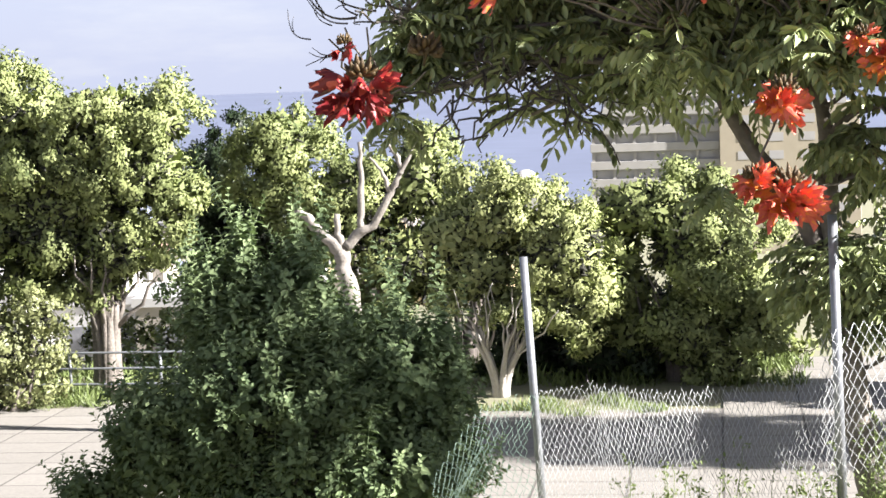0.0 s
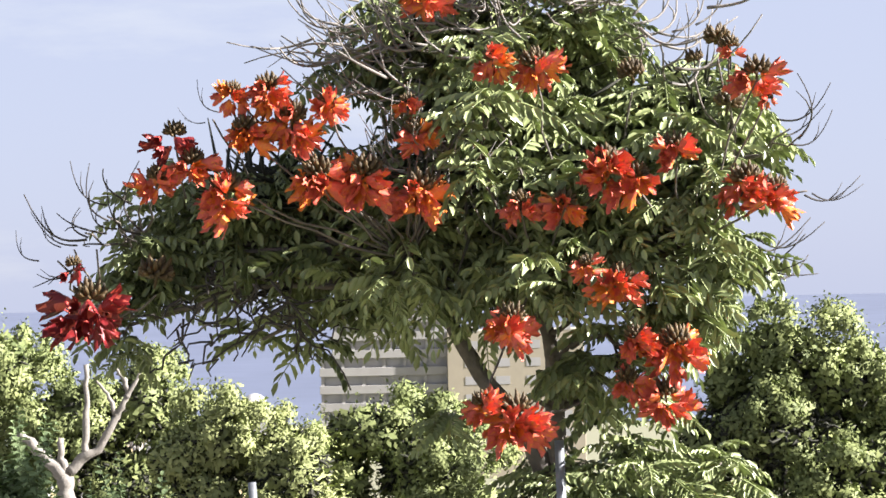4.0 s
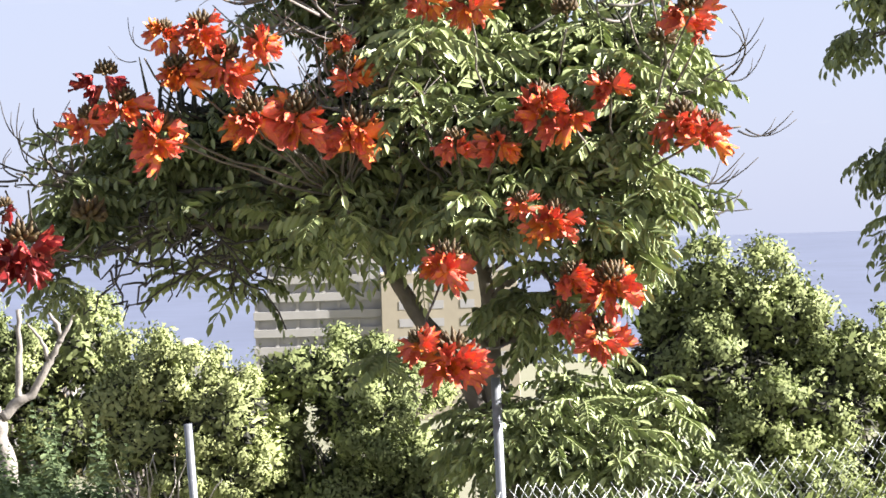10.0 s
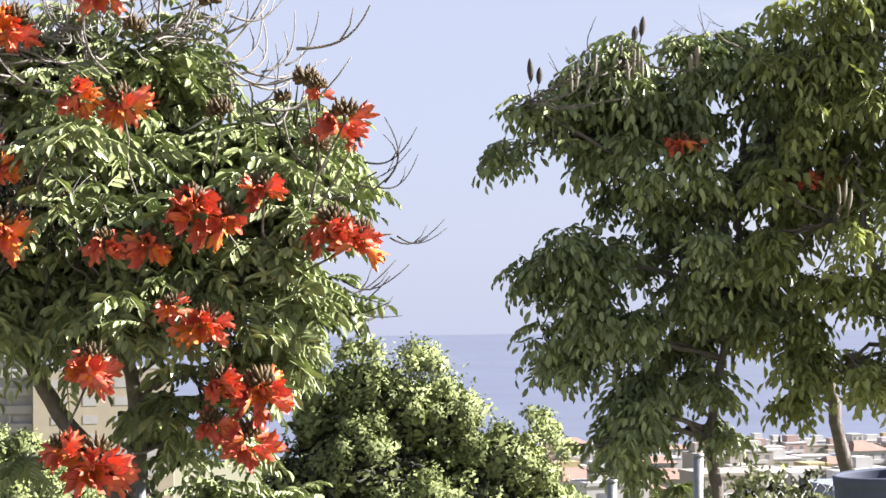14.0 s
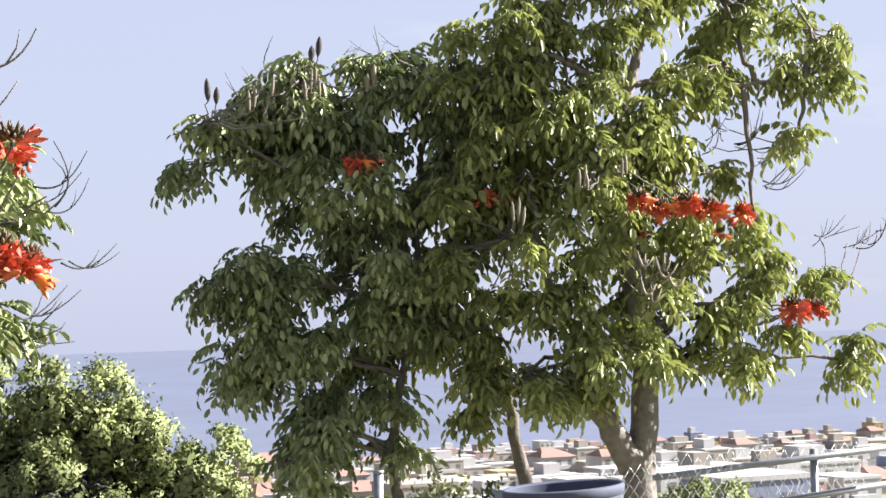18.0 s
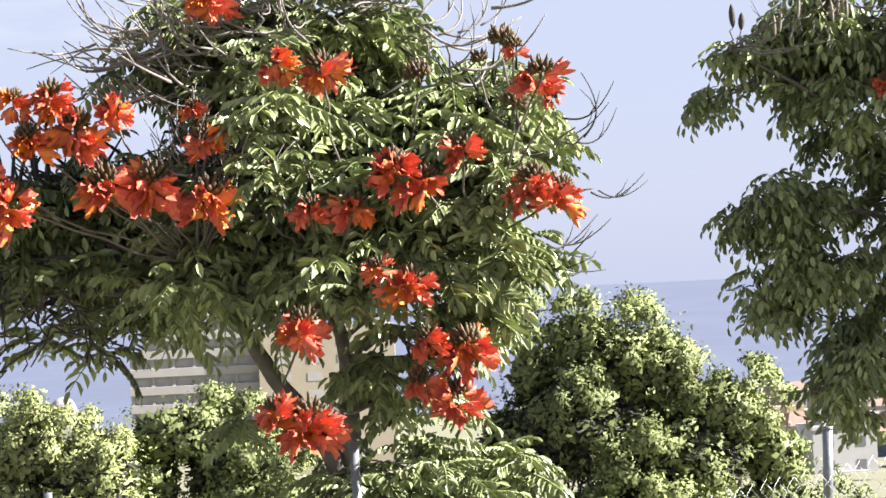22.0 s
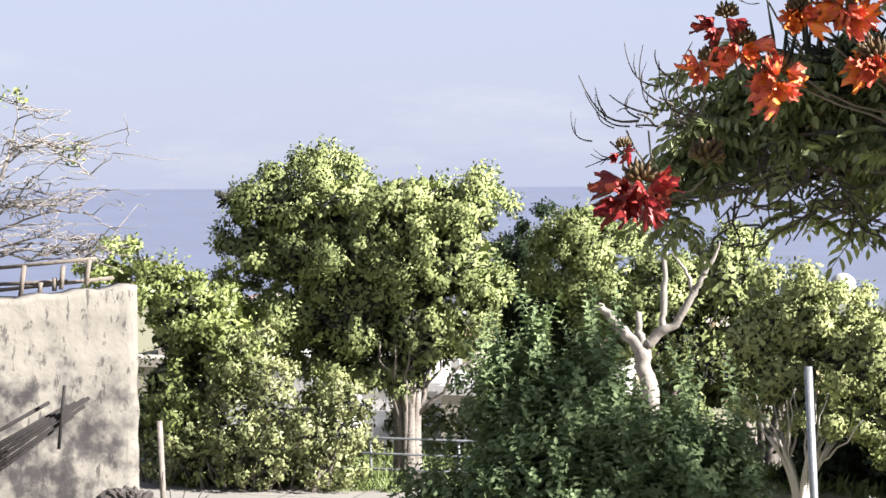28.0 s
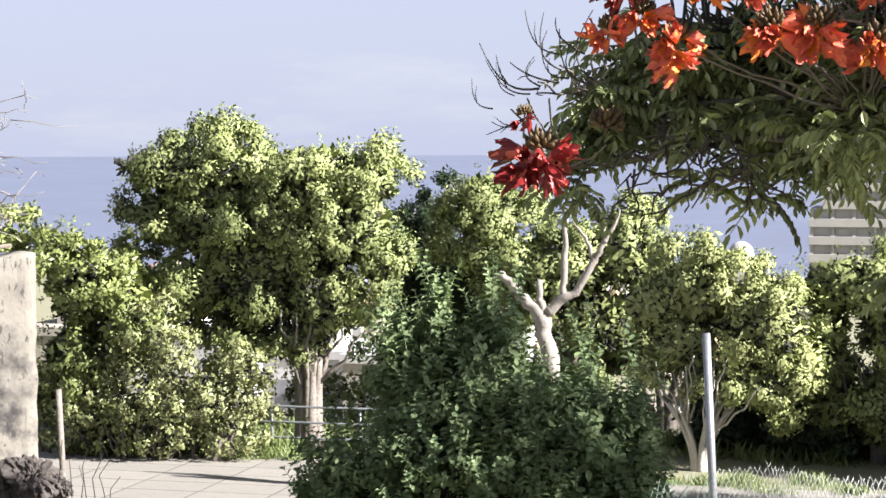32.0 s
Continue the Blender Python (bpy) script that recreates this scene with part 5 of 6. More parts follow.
TWIGS_C = [((8.775, 16.000, 8.162), 20, 30, 0.9), ((9.008, 16.000, 8.162), 10, 45, 1.1), ((9.237, 16.000, 8.059), 0, 20, 1.0), ((8.957, 16.000, 8.318), 15, 10, 1.0), ((9.732, 15.800, 7.313), 5, 50, 0.8), ((10.028, 15.800, 7.256), 10, 40, 0.8), ((10.212, 15.800, 7.305), 10, 60, 0.8), ((4.319, 15.000, 8.544), 100, 70, 0.7), ((4.181, 15.000, 8.498), 100, 75, 0.6), ((4.551, 15.000, 8.592), 90, 75, 0.6), ((5.167, 15.000, 8.781), 90, 75, 0.6), ((5.360, 15.000, 8.830), 80, 75, 0.6), ((4.298, 14.800, 8.210), 80, 75, 0.6), ((4.572, 14.800, 8.255), 90, 75, 0.6), ((9.283, 16.000, 7.799), 0, 5, 1.0)]
for k, (p, turn, lift, size) in enumerate(TWIGS_C):
    anchor(tulip_c, np.array(p) - np.array(tulip_c.location), to_local(CROWN_C + CROWN_B, tulip_c.location))
    for j in range(3):
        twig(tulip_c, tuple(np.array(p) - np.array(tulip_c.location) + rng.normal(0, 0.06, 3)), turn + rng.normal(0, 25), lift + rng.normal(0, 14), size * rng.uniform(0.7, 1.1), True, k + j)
HANGING_PODS = [((7.171, 14.350, 7.155), 0.15), ((7.240, 14.350, 7.127), 0.13), ((7.329, 14.350, 7.107), 0.20), ((7.411, 14.350, 7.132), 0.17), ((7.434, 14.350, 6.977), 0.14), ((7.191, 14.350, 6.938), 0.16), ((7.279, 14.350, 6.909), 0.20)]
STANDING_PODS = [((6.708, 14.400, 7.662), 0.12), ((6.748, 14.400, 7.671), 0.14), ((6.781, 14.400, 7.644), 0.11), ((6.128, 14.400, 7.389), 0.13), ((6.167, 14.400, 7.401), 0.15), ((6.204, 14.400, 7.365), 0.12), ((7.083, 14.400, 7.749), 0.12), ((7.124, 14.400, 7.767), 0.13)]
STANDING_PODS_B = [((4.798, 15.500, 8.480), 0.14), ((4.838, 15.500, 8.536), 0.16), ((4.878, 15.500, 8.564), 0.15), ((4.914, 15.500, 8.509), 0.13), ((4.318, 15.500, 8.387), 0.13), ((4.357, 15.500, 8.414), 0.14), ((4.513, 15.500, 8.525), 0.13)]


def seed_pod(tree, at, length, hang, crown, mat=M_POD, fat=1.0):
    """Slender pale pod on a thin stalk, hooked upwards at its end when it hangs."""
    p = np.array(at) - np.array(tree.location)
    anchor(tree, p, to_local(crown, tree.location))
    s = np.linspace(0, 1, 9)
    side = rng.uniform(-0.4, 0.4)
    if hang:
        q = np.stack([side * length * s + 0.35 * length * s ** 3, -0.1 * length * s, -1.3 * length * s + 1.1 * length * s ** 3], -1)
    else:
        q = np.stack([0.3 * side * length * s, -0.1 * length * s, length * s], -1)
    r = 0.004 + 0.010 * fat * np.sin(np.pi * s) ** 0.7
    part("seed_pod", tri_mesh("seed_pod", *tube(p + q, r, 6), mat, True), mat, tree)


for p, length in HANGING_PODS:
    seed_pod(tulip_c, p, length * 1.6, True, CROWN_C)
for p, length in STANDING_PODS:
    seed_pod(tulip_c, p, length * 1.3, False, CROWN_C)
for p, length in STANDING_PODS_B:
    seed_pod(tulip_b, p, length * 1.3, False, CROWN_B)


for p, length in (((4.005, 15.6, 8.48), 0.19), ((4.07, 15.6, 8.46), 0.14), ((4.941, 15.6, 8.86), 0.17), ((4.881, 15.6, 8.82), 0.13)):
    seed_pod(tulip_b, p, length, False, CROWN_B, M_DARKTWIG, 2.2)
for p, length in (((5.412, 15.6, 8.60), 0.2), ((5.36, 15.6, 8.58), 0.15)):
    seed_pod(tulip_b, p, length, False, CROWN_B, M_POD, 2.0)


# ---- fences, wall, drum, railing ----
POST_A, POST_B = ((-1.186, 13.000, 3.399), (-1.277, 13.000, 5.307)), ((0.589, 10.000, 4.098), (0.560, 10.000, 5.745))
MESH_LEFT = [(-2.045, 13.600, 3.663), (-1.632, 13.300, 4.247), (-1.233, 13.000, 4.425), (-0.808, 12.500, 4.533), (-0.322, 11.600, 4.598), (0.068, 11.000, 4.721), (0.572, 10.100, 4.970)]
MESH_RIGHT = [(0.492, 10.000, 5.130), (0.652, 9.800, 5.220), (0.903, 9.500, 5.261), (1.203, 9.300, 5.256), (1.551, 9.200, 5.393), (1.888, 9.100, 5.392), (2.261, 9.000, 5.515), (4.383, 8.900, 5.837), (4.601, 8.900, 5.867), (5.044, 8.900, 5.885), (5.767, 8.900, 5.889)]
RAILS = [((4.585, 9.030, 5.766), (5.905, 8.700, 5.880)), ((4.585, 9.030, 5.552), (5.895, 8.700, 5.700))]
RAIL_POST = ((5.407, 8.850, 5.876), (5.398, 8.850, 5.141))
PLAIN_POSTS = [((4.469, 13.000, 5.607), (4.440, 13.000, 4.777)), ((4.005, 13.500, 5.411), (3.980, 13.500, 4.760))]
DRUM = (3.726, 8.200, 5.826)
WALL_TOP_R, WALL_FOOT_R, WALL_TOP_L = (-6.019, 13.000, 5.776), (-5.991, 13.000, 4.257), (-6.780, 12.400, 5.689)
SHORT_POST = ((-6.415, 14.200, 4.655), (-6.365, 14.200, 3.617))
BARS = [((-6.894, 11.900, 4.645), (-6.349, 12.300, 5.002)), ((-6.895, 11.900, 4.557), (-6.211, 12.300, 4.983)), ((-6.896, 11.900, 4.518), (-6.147, 12.300, 5.008)), ((-6.896, 11.900, 4.468), (-6.083, 12.300, 5.033)), ((-6.897, 11.900, 4.415), (-6.048, 12.300, 5.042)), ((-6.898, 11.900, 4.361), (-6.083, 12.300, 4.986)), ((-6.898, 11.900, 4.315), (-6.169, 12.300, 4.918))]
CROSS_BAR = ((-6.183, 12.200, 5.133), (-6.230, 12.200, 4.696))
TOP_POSTS = [((-6.898, 12.900, 5.688), (-6.863, 12.900, 5.913)), ((-6.374, 12.900, 5.776), (-6.345, 12.900, 5.958)), ((-6.571, 12.900, 5.745), (-6.552, 12.900, 5.916)), ((-6.625, 12.900, 5.732), (-6.620, 12.900, 5.826)), ((-6.743, 12.900, 5.711), (-6.733, 12.900, 5.792))]
TOP_BOARDS = [((-7.273, 12.950, 5.874), (-6.317, 12.950, 5.965)), ((-7.275, 12.950, 5.763), (-6.543, 12.950, 5.800)), ((-7.275, 12.950, 5.709), (-6.185, 12.950, 5.828))]
BARE_PATHS = [
    [(-13.843, 24.000, 5.340), (-13.402, 24.000, 6.336), (-13.140, 24.000, 6.943), (-12.799, 24.000, 7.167), (-12.465, 24.000, 6.998), (-12.215, 24.000, 6.966)],
    [(-13.315, 24.000, 6.488), (-13.095, 24.000, 7.170), (-13.030, 24.000, 7.700)],
    [(-13.579, 24.000, 5.801), (-12.980, 24.000, 6.032), (-12.473, 24.000, 6.147), (-12.056, 24.000, 6.125)],
    [(-13.578, 24.000, 5.954), (-12.890, 24.000, 6.487), (-12.429, 24.000, 6.335)],
    [(-13.582, 24.000, 5.572), (-12.813, 24.000, 5.805), (-12.226, 24.000, 5.770), (-11.729, 24.000, 5.661)],
    [(-13.842, 24.000, 5.416), (-12.899, 24.000, 5.653), (-12.311, 24.000, 5.581), (-11.852, 24.000, 5.735)],
    [(-13.141, 24.000, 6.867), (-12.716, 24.000, 7.091), (-12.133, 24.000, 6.786), (-11.969, 24.000, 6.620)],
    [(-13.662, 24.000, 6.107), (-13.062, 24.000, 6.260), (-12.725, 24.000, 6.169)],
    [(-13.667, 24.000, 5.648), (-12.900, 24.000, 5.501), (-12.478, 24.000, 5.656), (-12.061, 24.000, 5.546)]]
RAILING_Y = 41.0
HOTEL = (-21.5, 0.3, 23.5, 340.0, 5.54, -17.51)
DOME = (-23.065, 240.000, -5.563)
HOUSE_NEAR = (85.3, -12.8, 160.5, -22.9)


def pipe(name, a, b, r, mat, parent, label=""):
    v, f = tube([a, (np.array(a) + np.array(b)) / 2, b], r, 12)
    return part(name, tri_mesh(name, v, f, mat, True), mat, parent, label)


def chain_link(parent, top, drop, cell, wire, mat, seed, wave=0.05):
    """Woven diamond mesh hanging from a ragged top line; alternate wires pass in front of each other."""
    r = np.random.default_rng(seed)
    top = np.array(top)
    d = np.r_[0, np.cumsum(np.linalg.norm(np.diff(top[:, :2], axis=0), axis=1))]
    step = cell * 1.3   # upright diamonds, two cells wide
    rows = int(drop / step / 2)
    out = []
    count = int(d[-1] / cell)
    ph = r.uniform(0, 6.28, 4)
    for i in range(count):
        for par in (1 - 2 * (i % 2),):
            j = np.arange(rows * 2 + 1)
            s = (i + 0.5 + 0.52 * par * np.where(j % 2, 1, -1)) * cell
            x = np.stack([np.interp(s, d, top[:, k]) for k in range(3)], -1)
            x[:, 2] -= j * step + 0.015 * r.normal()
            bulge = wave * (np.sin(s * 2.3 + ph[0]) + np.sin(j * 0.31 + s * 1.1 + ph[1]))
            x[:, 1] += bulge + 0.004 * np.where(j % 2, par, -par)
            x[:, 0] += 0.25 * wave * np.sin(j * 0.45 + s * 2 + ph[2])
            out.append(tube(x, wire, 3))
    v, f = merge(out)
    return part("wire_mesh", tri_mesh("wire_mesh", v, f, mat), mat, parent)


fence = thing("fence", (POST_B[0][0], POST_B[0][1], POST_B[0][2]), "sagging chain-link fence on leaning steel posts", "fence")
fo = np.array(fence.location)
pipe("post", tuple(np.array(POST_A[0]) - fo), tuple(np.array(POST_A[1]) - fo), 0.027, M_STEEL, fence)
pipe("post", tuple(np.array(POST_B[0]) - fo), tuple(np.array(POST_B[1]) - fo), 0.025, M_STEEL, fence)
chain_link(fence, np.array(MESH_LEFT[2:]) - fo, 0.9, 0.029, 0.0014, M_WIRE, 1)
chain_link(fence, np.array(MESH_LEFT[:3]) - fo, 1.0, 0.032, 0.0019, M_GREENWIRE, 2, 0.12)
chain_link(fence, np.array(MESH_RIGHT) - fo, 0.8, 0.032, 0.0018, M_WIRE, 3, 0.03)
pipe("post", tuple(np.array(RAIL_POST[0]) - fo), tuple(np.array(RAIL_POST[1]) - fo), 0.02, M_STEEL, fence)
for a, b in RAILS:
    pipe("rail", tuple(np.array(a) - fo), tuple(np.array(b) - fo), 0.016, M_STEEL, fence)
for a, b in PLAIN_POSTS:
    p = thing("post", b, "plain grey steel post standing in the slope", "post")
    pipe("shaft", (0, 0, 0), tuple(np.array(a) - np.array(b)), 0.035, M_STEEL, p)
    pipe("cap", tuple(np.array(a) - np.array(b) - np.array((0, 0, 0.01))), tuple(np.array(a) - np.array(b) + np.array((0, 0, 0.012))), 0.038, M_STEEL, p)
p = thing("post", SHORT_POST[1], "short pale post leaning beside the wall", "post")
pipe("shaft", (0, 0, 0), tuple(np.array(SHORT_POST[0]) - np.array(SHORT_POST[1])), 0.024, M_PALE_BARK, p)


def drum(at, r, h):
    d = thing("drum", (at[0], at[1], at[2] - h), "faded blue-grey plastic drum, open at the top", "drum")
    prof = [(r * 0.97, 0), (r, 0.03), (r, h * 0.32), (r * 1.02, h * 0.34), (r, h * 0.36), (r, h * 0.64), (r * 1.02, h * 0.66), (r, h * 0.68), (r, h - 0.05), (r * 1.025, h - 0.045), (r * 1.03, h - 0.01), (r * 1.0, h), (r * 0.965, h - 0.01), (r * 0.955, h - 0.3), (r * 0.95, 0.03), (0.01, 0.03)]
    n = 40
    v = np.array([(q * math.cos(2 * math.pi * i / n), q * math.sin(2 * math.pi * i / n), z + 0.012 * math.cos(2 * math.pi * i / n) * (z > h * 0.5)) for q, z in prof for i in range(n)])
    f = []
    for j in range(len(prof) - 1):
        for i in range(n):
            k = (i + 1) % n
            f += [(j * n + i, j * n + k, j * n + n + i), (j * n + k, j * n + n + k, j * n + n + i)]
    part("body", tri_mesh("body", v[:9 * n], np.array(f[:16 * n]), M_DRUM, True), M_DRUM, d)
    part("rim", tri_mesh("rim", v[8 * n:13 * n], np.array(f[16 * n:24 * n]) - 8 * n, M_DRUM, True), M_DRUM, d)
    part("inside", tri_mesh("inside", v[12 * n:], np.array(f[24 * n:]) - 12 * n, M_DRUM, True), M_DRUM, d)
    return d


drum(DRUM, 0.267, 0.87)

# rough wall
wall = tagged(new("wall_left"), "rough weathered concrete wall with dark stains and blotches", "wall", kind="structure")
wr, wf, wl = np.array(WALL_TOP_R), np.array(WALL_FOOT_R), np.array(WALL_TOP_L)
way = unit((wl - wr) * np.array((1, 1, 0)))
back = np.array((-way[1], way[0], 0))
back *= np.sign(back[1])
nu, nv, length, high = 60, 40, 5.0, wr[2] - 4.0
vs, fs = [], []
for side in (0, 1):
    for i in range(nu + 1):
        for j in range(nv + 1):
            u, w = i / nu, j / nv
            p = wr + way * (u * length) + back * (side * 0.3)
            slope = (wl[2] - wr[2]) / max(np.linalg.norm((wl - wr)[:2]), 0.1)
            p[2] = 4.0 + w * (high + slope * u * length + 0.012 * math.sin(i * 1.7) * (w > 0.9))
            if side == 0:
                p = p - back * (0.02 * noise.fractal(Vector((u * 9, w * 4, 0)), 0.8, 2.0, 4) + 0.03 * max(0, 0.5 - w))
            if i == 0:
                p = p + way * 0.02 * noise.noise(Vector((w * 9, side, 3)))
            vs.append(p)
N1 = (nu + 1) * (nv + 1)
for i in range(nu):
    for j in range(nv):
        a, b, c, d = i * (nv + 1) + j, (i + 1) * (nv + 1) + j, (i + 1) * (nv + 1) + j + 1, i * (nv + 1) + j + 1
        fs += [(a, b, c), (a, c, d), (a + N1, c + N1, b + N1), (a + N1, d + N1, c + N1)]
for j in range(nv):
    fs += [(j, j + 1, j + N1), (j + 1, j + 1 + N1, j + N1)]
for i in range(nu):
    a, b = i * (nv + 1) + nv, (i + 1) * (nv + 1) + nv
    fs += [(a, b, a + N1), (b, b + N1, a + N1)]
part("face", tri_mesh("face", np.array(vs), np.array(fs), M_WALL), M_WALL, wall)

bundle = thing("iron_bars", tuple(BARS[3][0]), "bundle of rusty iron bars leaning on the wall", "bars")
for a, b in BARS:
    pipe("bar", tuple(np.array(a) - np.array(BARS[3][0])), tuple(np.array(b) - np.array(BARS[3][0])), 0.013, M_RUST, bundle)
pipe("tie_bar", tuple(np.array(CROSS_BAR[0]) - np.array(BARS[3][0])), tuple(np.array(CROSS_BAR[1]) - np.array(BARS[3][0])), 0.012, M_RUST, bundle)
trellis = thing("wooden_barrier", tuple(TOP_POSTS[0][0]), "low barrier of grey boards on top of the wall", "fence")
for a, b in TOP_POSTS:
    pipe("post", tuple(np.array(a) - np.array(TOP_POSTS[0][0])), tuple(np.array(b) - np.array(TOP_POSTS[0][0])), 0.018, M_WOOD, trellis)
for a, b in TOP_BOARDS:
    pipe("board", tuple(np.array(a) - np.array(TOP_POSTS[0][0])), tuple(np.array(b) - np.array(TOP_POSTS[0][0])), 0.014, M_WOOD, trellis)


def rock(at, size, seed):
    bm = bmesh.new()
    bmesh.ops.create_icosphere(bm, subdivisions=5, radius=1)
    for v in bm.verts:
        v.co *= 1 + 0.22 * noise.noise(v.co * 9 * Vector((1, 1, 0.35))) + 0.7 * noise.noise(v.co * 1.3 + Vector((seed, 0, 0))) + 0.4 * noise.noise(v.co * 3.5 + Vector((0, seed, 0)))
        v.co = Vector((v.co.x * size[0], v.co.y * size[1], v.co.z * size[2]))
    me = bpy.data.meshes.new("rock")
    bm.to_mesh(me)
    bm.free()
    me.materials.append(M_ROCK)
    ob = tagged(new("rock", me), "dark rough lump of rubble at the foot of the wall", "rock", "rubble by the wall")
    ob.location = at
    return ob


for k, (dx, s) in enumerate(((0.02, 0.17), (-0.2, 0.12), (0.16, 0.09), (-0.4, 0.08))):
    rock((wf[0] + dx, wf[1] - 0.18 + 0.05 * k, (4.2, 4.16, 4.12, 4.3)[k]), (s, s * 0.9, s * 0.8), k * 3.7)

bare = thing("bare_tree", BARE_PATHS[0][0], "leafless pale tree with fine spreading twigs", "tree")
bo = np.array(BARE_PATHS[0][0])
part("trunk", tri_mesh("trunk", *tube(bend((-0.3, 0, -bo[2] - 0.2), (0, 0, 0), 0, 0.03), np.linspace(0.12, 0.05, 7), 7), M_BARK, True), M_BARK, bare)
for k, p in enumerate(BARE_PATHS):
    q = fine_path(np.array(p) - bo, 12, 0.02)
    pieces = [tube(q, np.linspace(0.035 if k == 0 else 0.02, 0.006, 12), 5)]
    for _ in range(16):
        s = q[rng.integers(2, 12)]
        e = s + rng.normal(0, 1, 3) * np.array((0.4, 0.4, 0.14)) + np.array((0.12, 0, 0.05))
        b = bend(s, e, -0.05, 0.03, 6)
        pieces.append(tube(b, np.linspace(0.011, 0.004, 6), 4))
        for _ in range(2):
            c = b[rng.integers(2, 6)]
            pieces.append(tube(bend(c, c + rng.normal(0, 1, 3) * np.array((0.25, 0.25, 0.1)), 0, 0.02, 4), [0.008, 0.007, 0.005, 0.004], 3))
    part("limb", tri_mesh("limb", *merge(pieces), M_TWIG, True), M_TWIG, bare)
lp = np.array([np.array(p[-1]) - bo for p in BARE_PATHS[:2]])
lp = np.repeat(lp, 30, 0) + rng.normal(0, 0.1, (60, 3))
part("leaves", tri_mesh("leaves", *scatter(LEAF, frames(unit(rng.normal(size=(60, 3))), unit(rng.normal(size=(60, 3)))), lp, np.full(60, 0.09)), M_HEDGE), M_HEDGE, bare)

# railing at the far edge of the square
railing = thing("railing", (-12, RAILING_Y, 0), "low galvanised pipe railing along the square", "railing")
for i in range(9):
    pipe("post", (-9.9 + i * 2.0, 0, -0.1), (-9.9 + i * 2.0, 0, 1.02), 0.035, M_STEEL, railing)
for z in (0.32, 0.66, 1.0):
    pipe("rail", (-9.9, -0.03, z), (6.1, -0.03, z), 0.025, M_STEEL, railing)

# grass along the railing and under the trees


def grass(name, label, x0, x1, y0, y1, n, tall, z=0.0, follow=False, wide=0.12):
    x, y = rng.uniform(x0, x1, n), rng.uniform(y0, y1, n)
    edge = np.minimum(np.minimum(x - x0, x1 - x), np.minimum(y - y0, y1 - y)) + 0.5 * np.sin(x * 1.7) + 0.4 * np.sin(x * 4.1 + y * 2) + 0.3 * np.sin(y * 3.3)
    x, y = x[edge > 0.3], y[edge > 0.3]
    n = len(x)
    zz = ground_height(x, y) if follow else np.full(n, z)
    p = np.stack([x, y, zz], -1)
    way = unit(np.stack([rng.normal(0, 0.35, n), rng.normal(0, 0.35, n), np.ones(n)], -1))
    up = unit(rng.normal(size=(n, 3)) * np.array((1, 1, 0.1)))
    blade = (np.array([(0, -0.5, 0), (0, 0.5, 0), (0.6, 0.3, 0.12), (1, 0, 0.35)]) * np.array((1, wide, 1)), np.array([(0, 1, 2), (0, 2, 3)]))
    patch = 0.4 + 0.9 * np.clip(np.sin(x * 1.9) * np.sin(y * 2.3 + x) + 0.5, 0, 1)
    v, f = scatter(blade, frames(way, up), p, tall * rng.uniform(0.5, 1.3, n) * patch)
    return tagged(new(name, tri_mesh(name, v, f, M_GRASS)), label, "grass", kind="stuff")


grass("grass", "fresh yellow-green grass under the railing", -24, 2, 41.3, 46, 15000, 0.3)
grass("grass", "yellow-green grass along the edge of the paving", -24, -9, 39.3, 41.7, 12000, 0.26)
grass("grass", "rough grass round the foot of the trees", -5.4, -0.4, 37.8, 39.9, 5000, 0.17)
grass("grass", "dry tufts on the bank by the fence", -2.5, 2.4, 10.2, 13.2, 900, 0.22, follow=True)


def weed(x, y, tall, n, seed):
    """A few thin bent stalks with small leaves."""
    r = np.random.default_rng(seed)
    z = float(ground_height(np.array(x), np.array(y)))
    t = thing("weed", (x, y, z), "wispy green weed growing on the bank by the fence", "weed", "weeds on the bank")
    stalks, p = [], []
    for _ in range(n):
        e = np.array((r.normal(0, 0.13), r.normal(0, 0.13), tall * r.uniform(0.5, 1.0)))
        q = bend((r.normal(0, 0.04), r.normal(0, 0.04), -0.05), e, 0.0, 0.02, 7)
        stalks.append(tube(q, np.linspace(0.004, 0.0015, 7), 3))
        p.append(np.repeat(q[1:], 9, 0) + r.normal(0, 0.022, (54, 3)))
    p = np.vstack(p)
    part("stalks", tri_mesh("stalks", *merge(stalks), M_GRASS, True), M_GRASS, t)["kind"] = "stuff"
    part("leaves", tri_mesh("leaves", *scatter(LEAF, frames(unit(r.normal(size=p.shape) + np.array((0, 0, 0.5))), unit(r.normal(size=p.shape) + np.array((0, -0.4, 0.8)))), p, r.uniform(0.012, 0.034, len(p))), M_GRASS), M_GRASS, t)


for k, (x, y, h, n) in enumerate(((-0.35, 10.0, 0.55, 9), (-0.15, 10.2, 0.5, 8), (0.42, 9.9, 0.5, 10), (0.6, 10.1, 0.62, 12), (0.85, 10.3, 0.75, 14), (1.05, 10.0, 0.8, 14), (0.15, 10.5, 0.7, 6), (1.35, 9.8, 0.85, 12))):
    weed(x, y, h, n, k)

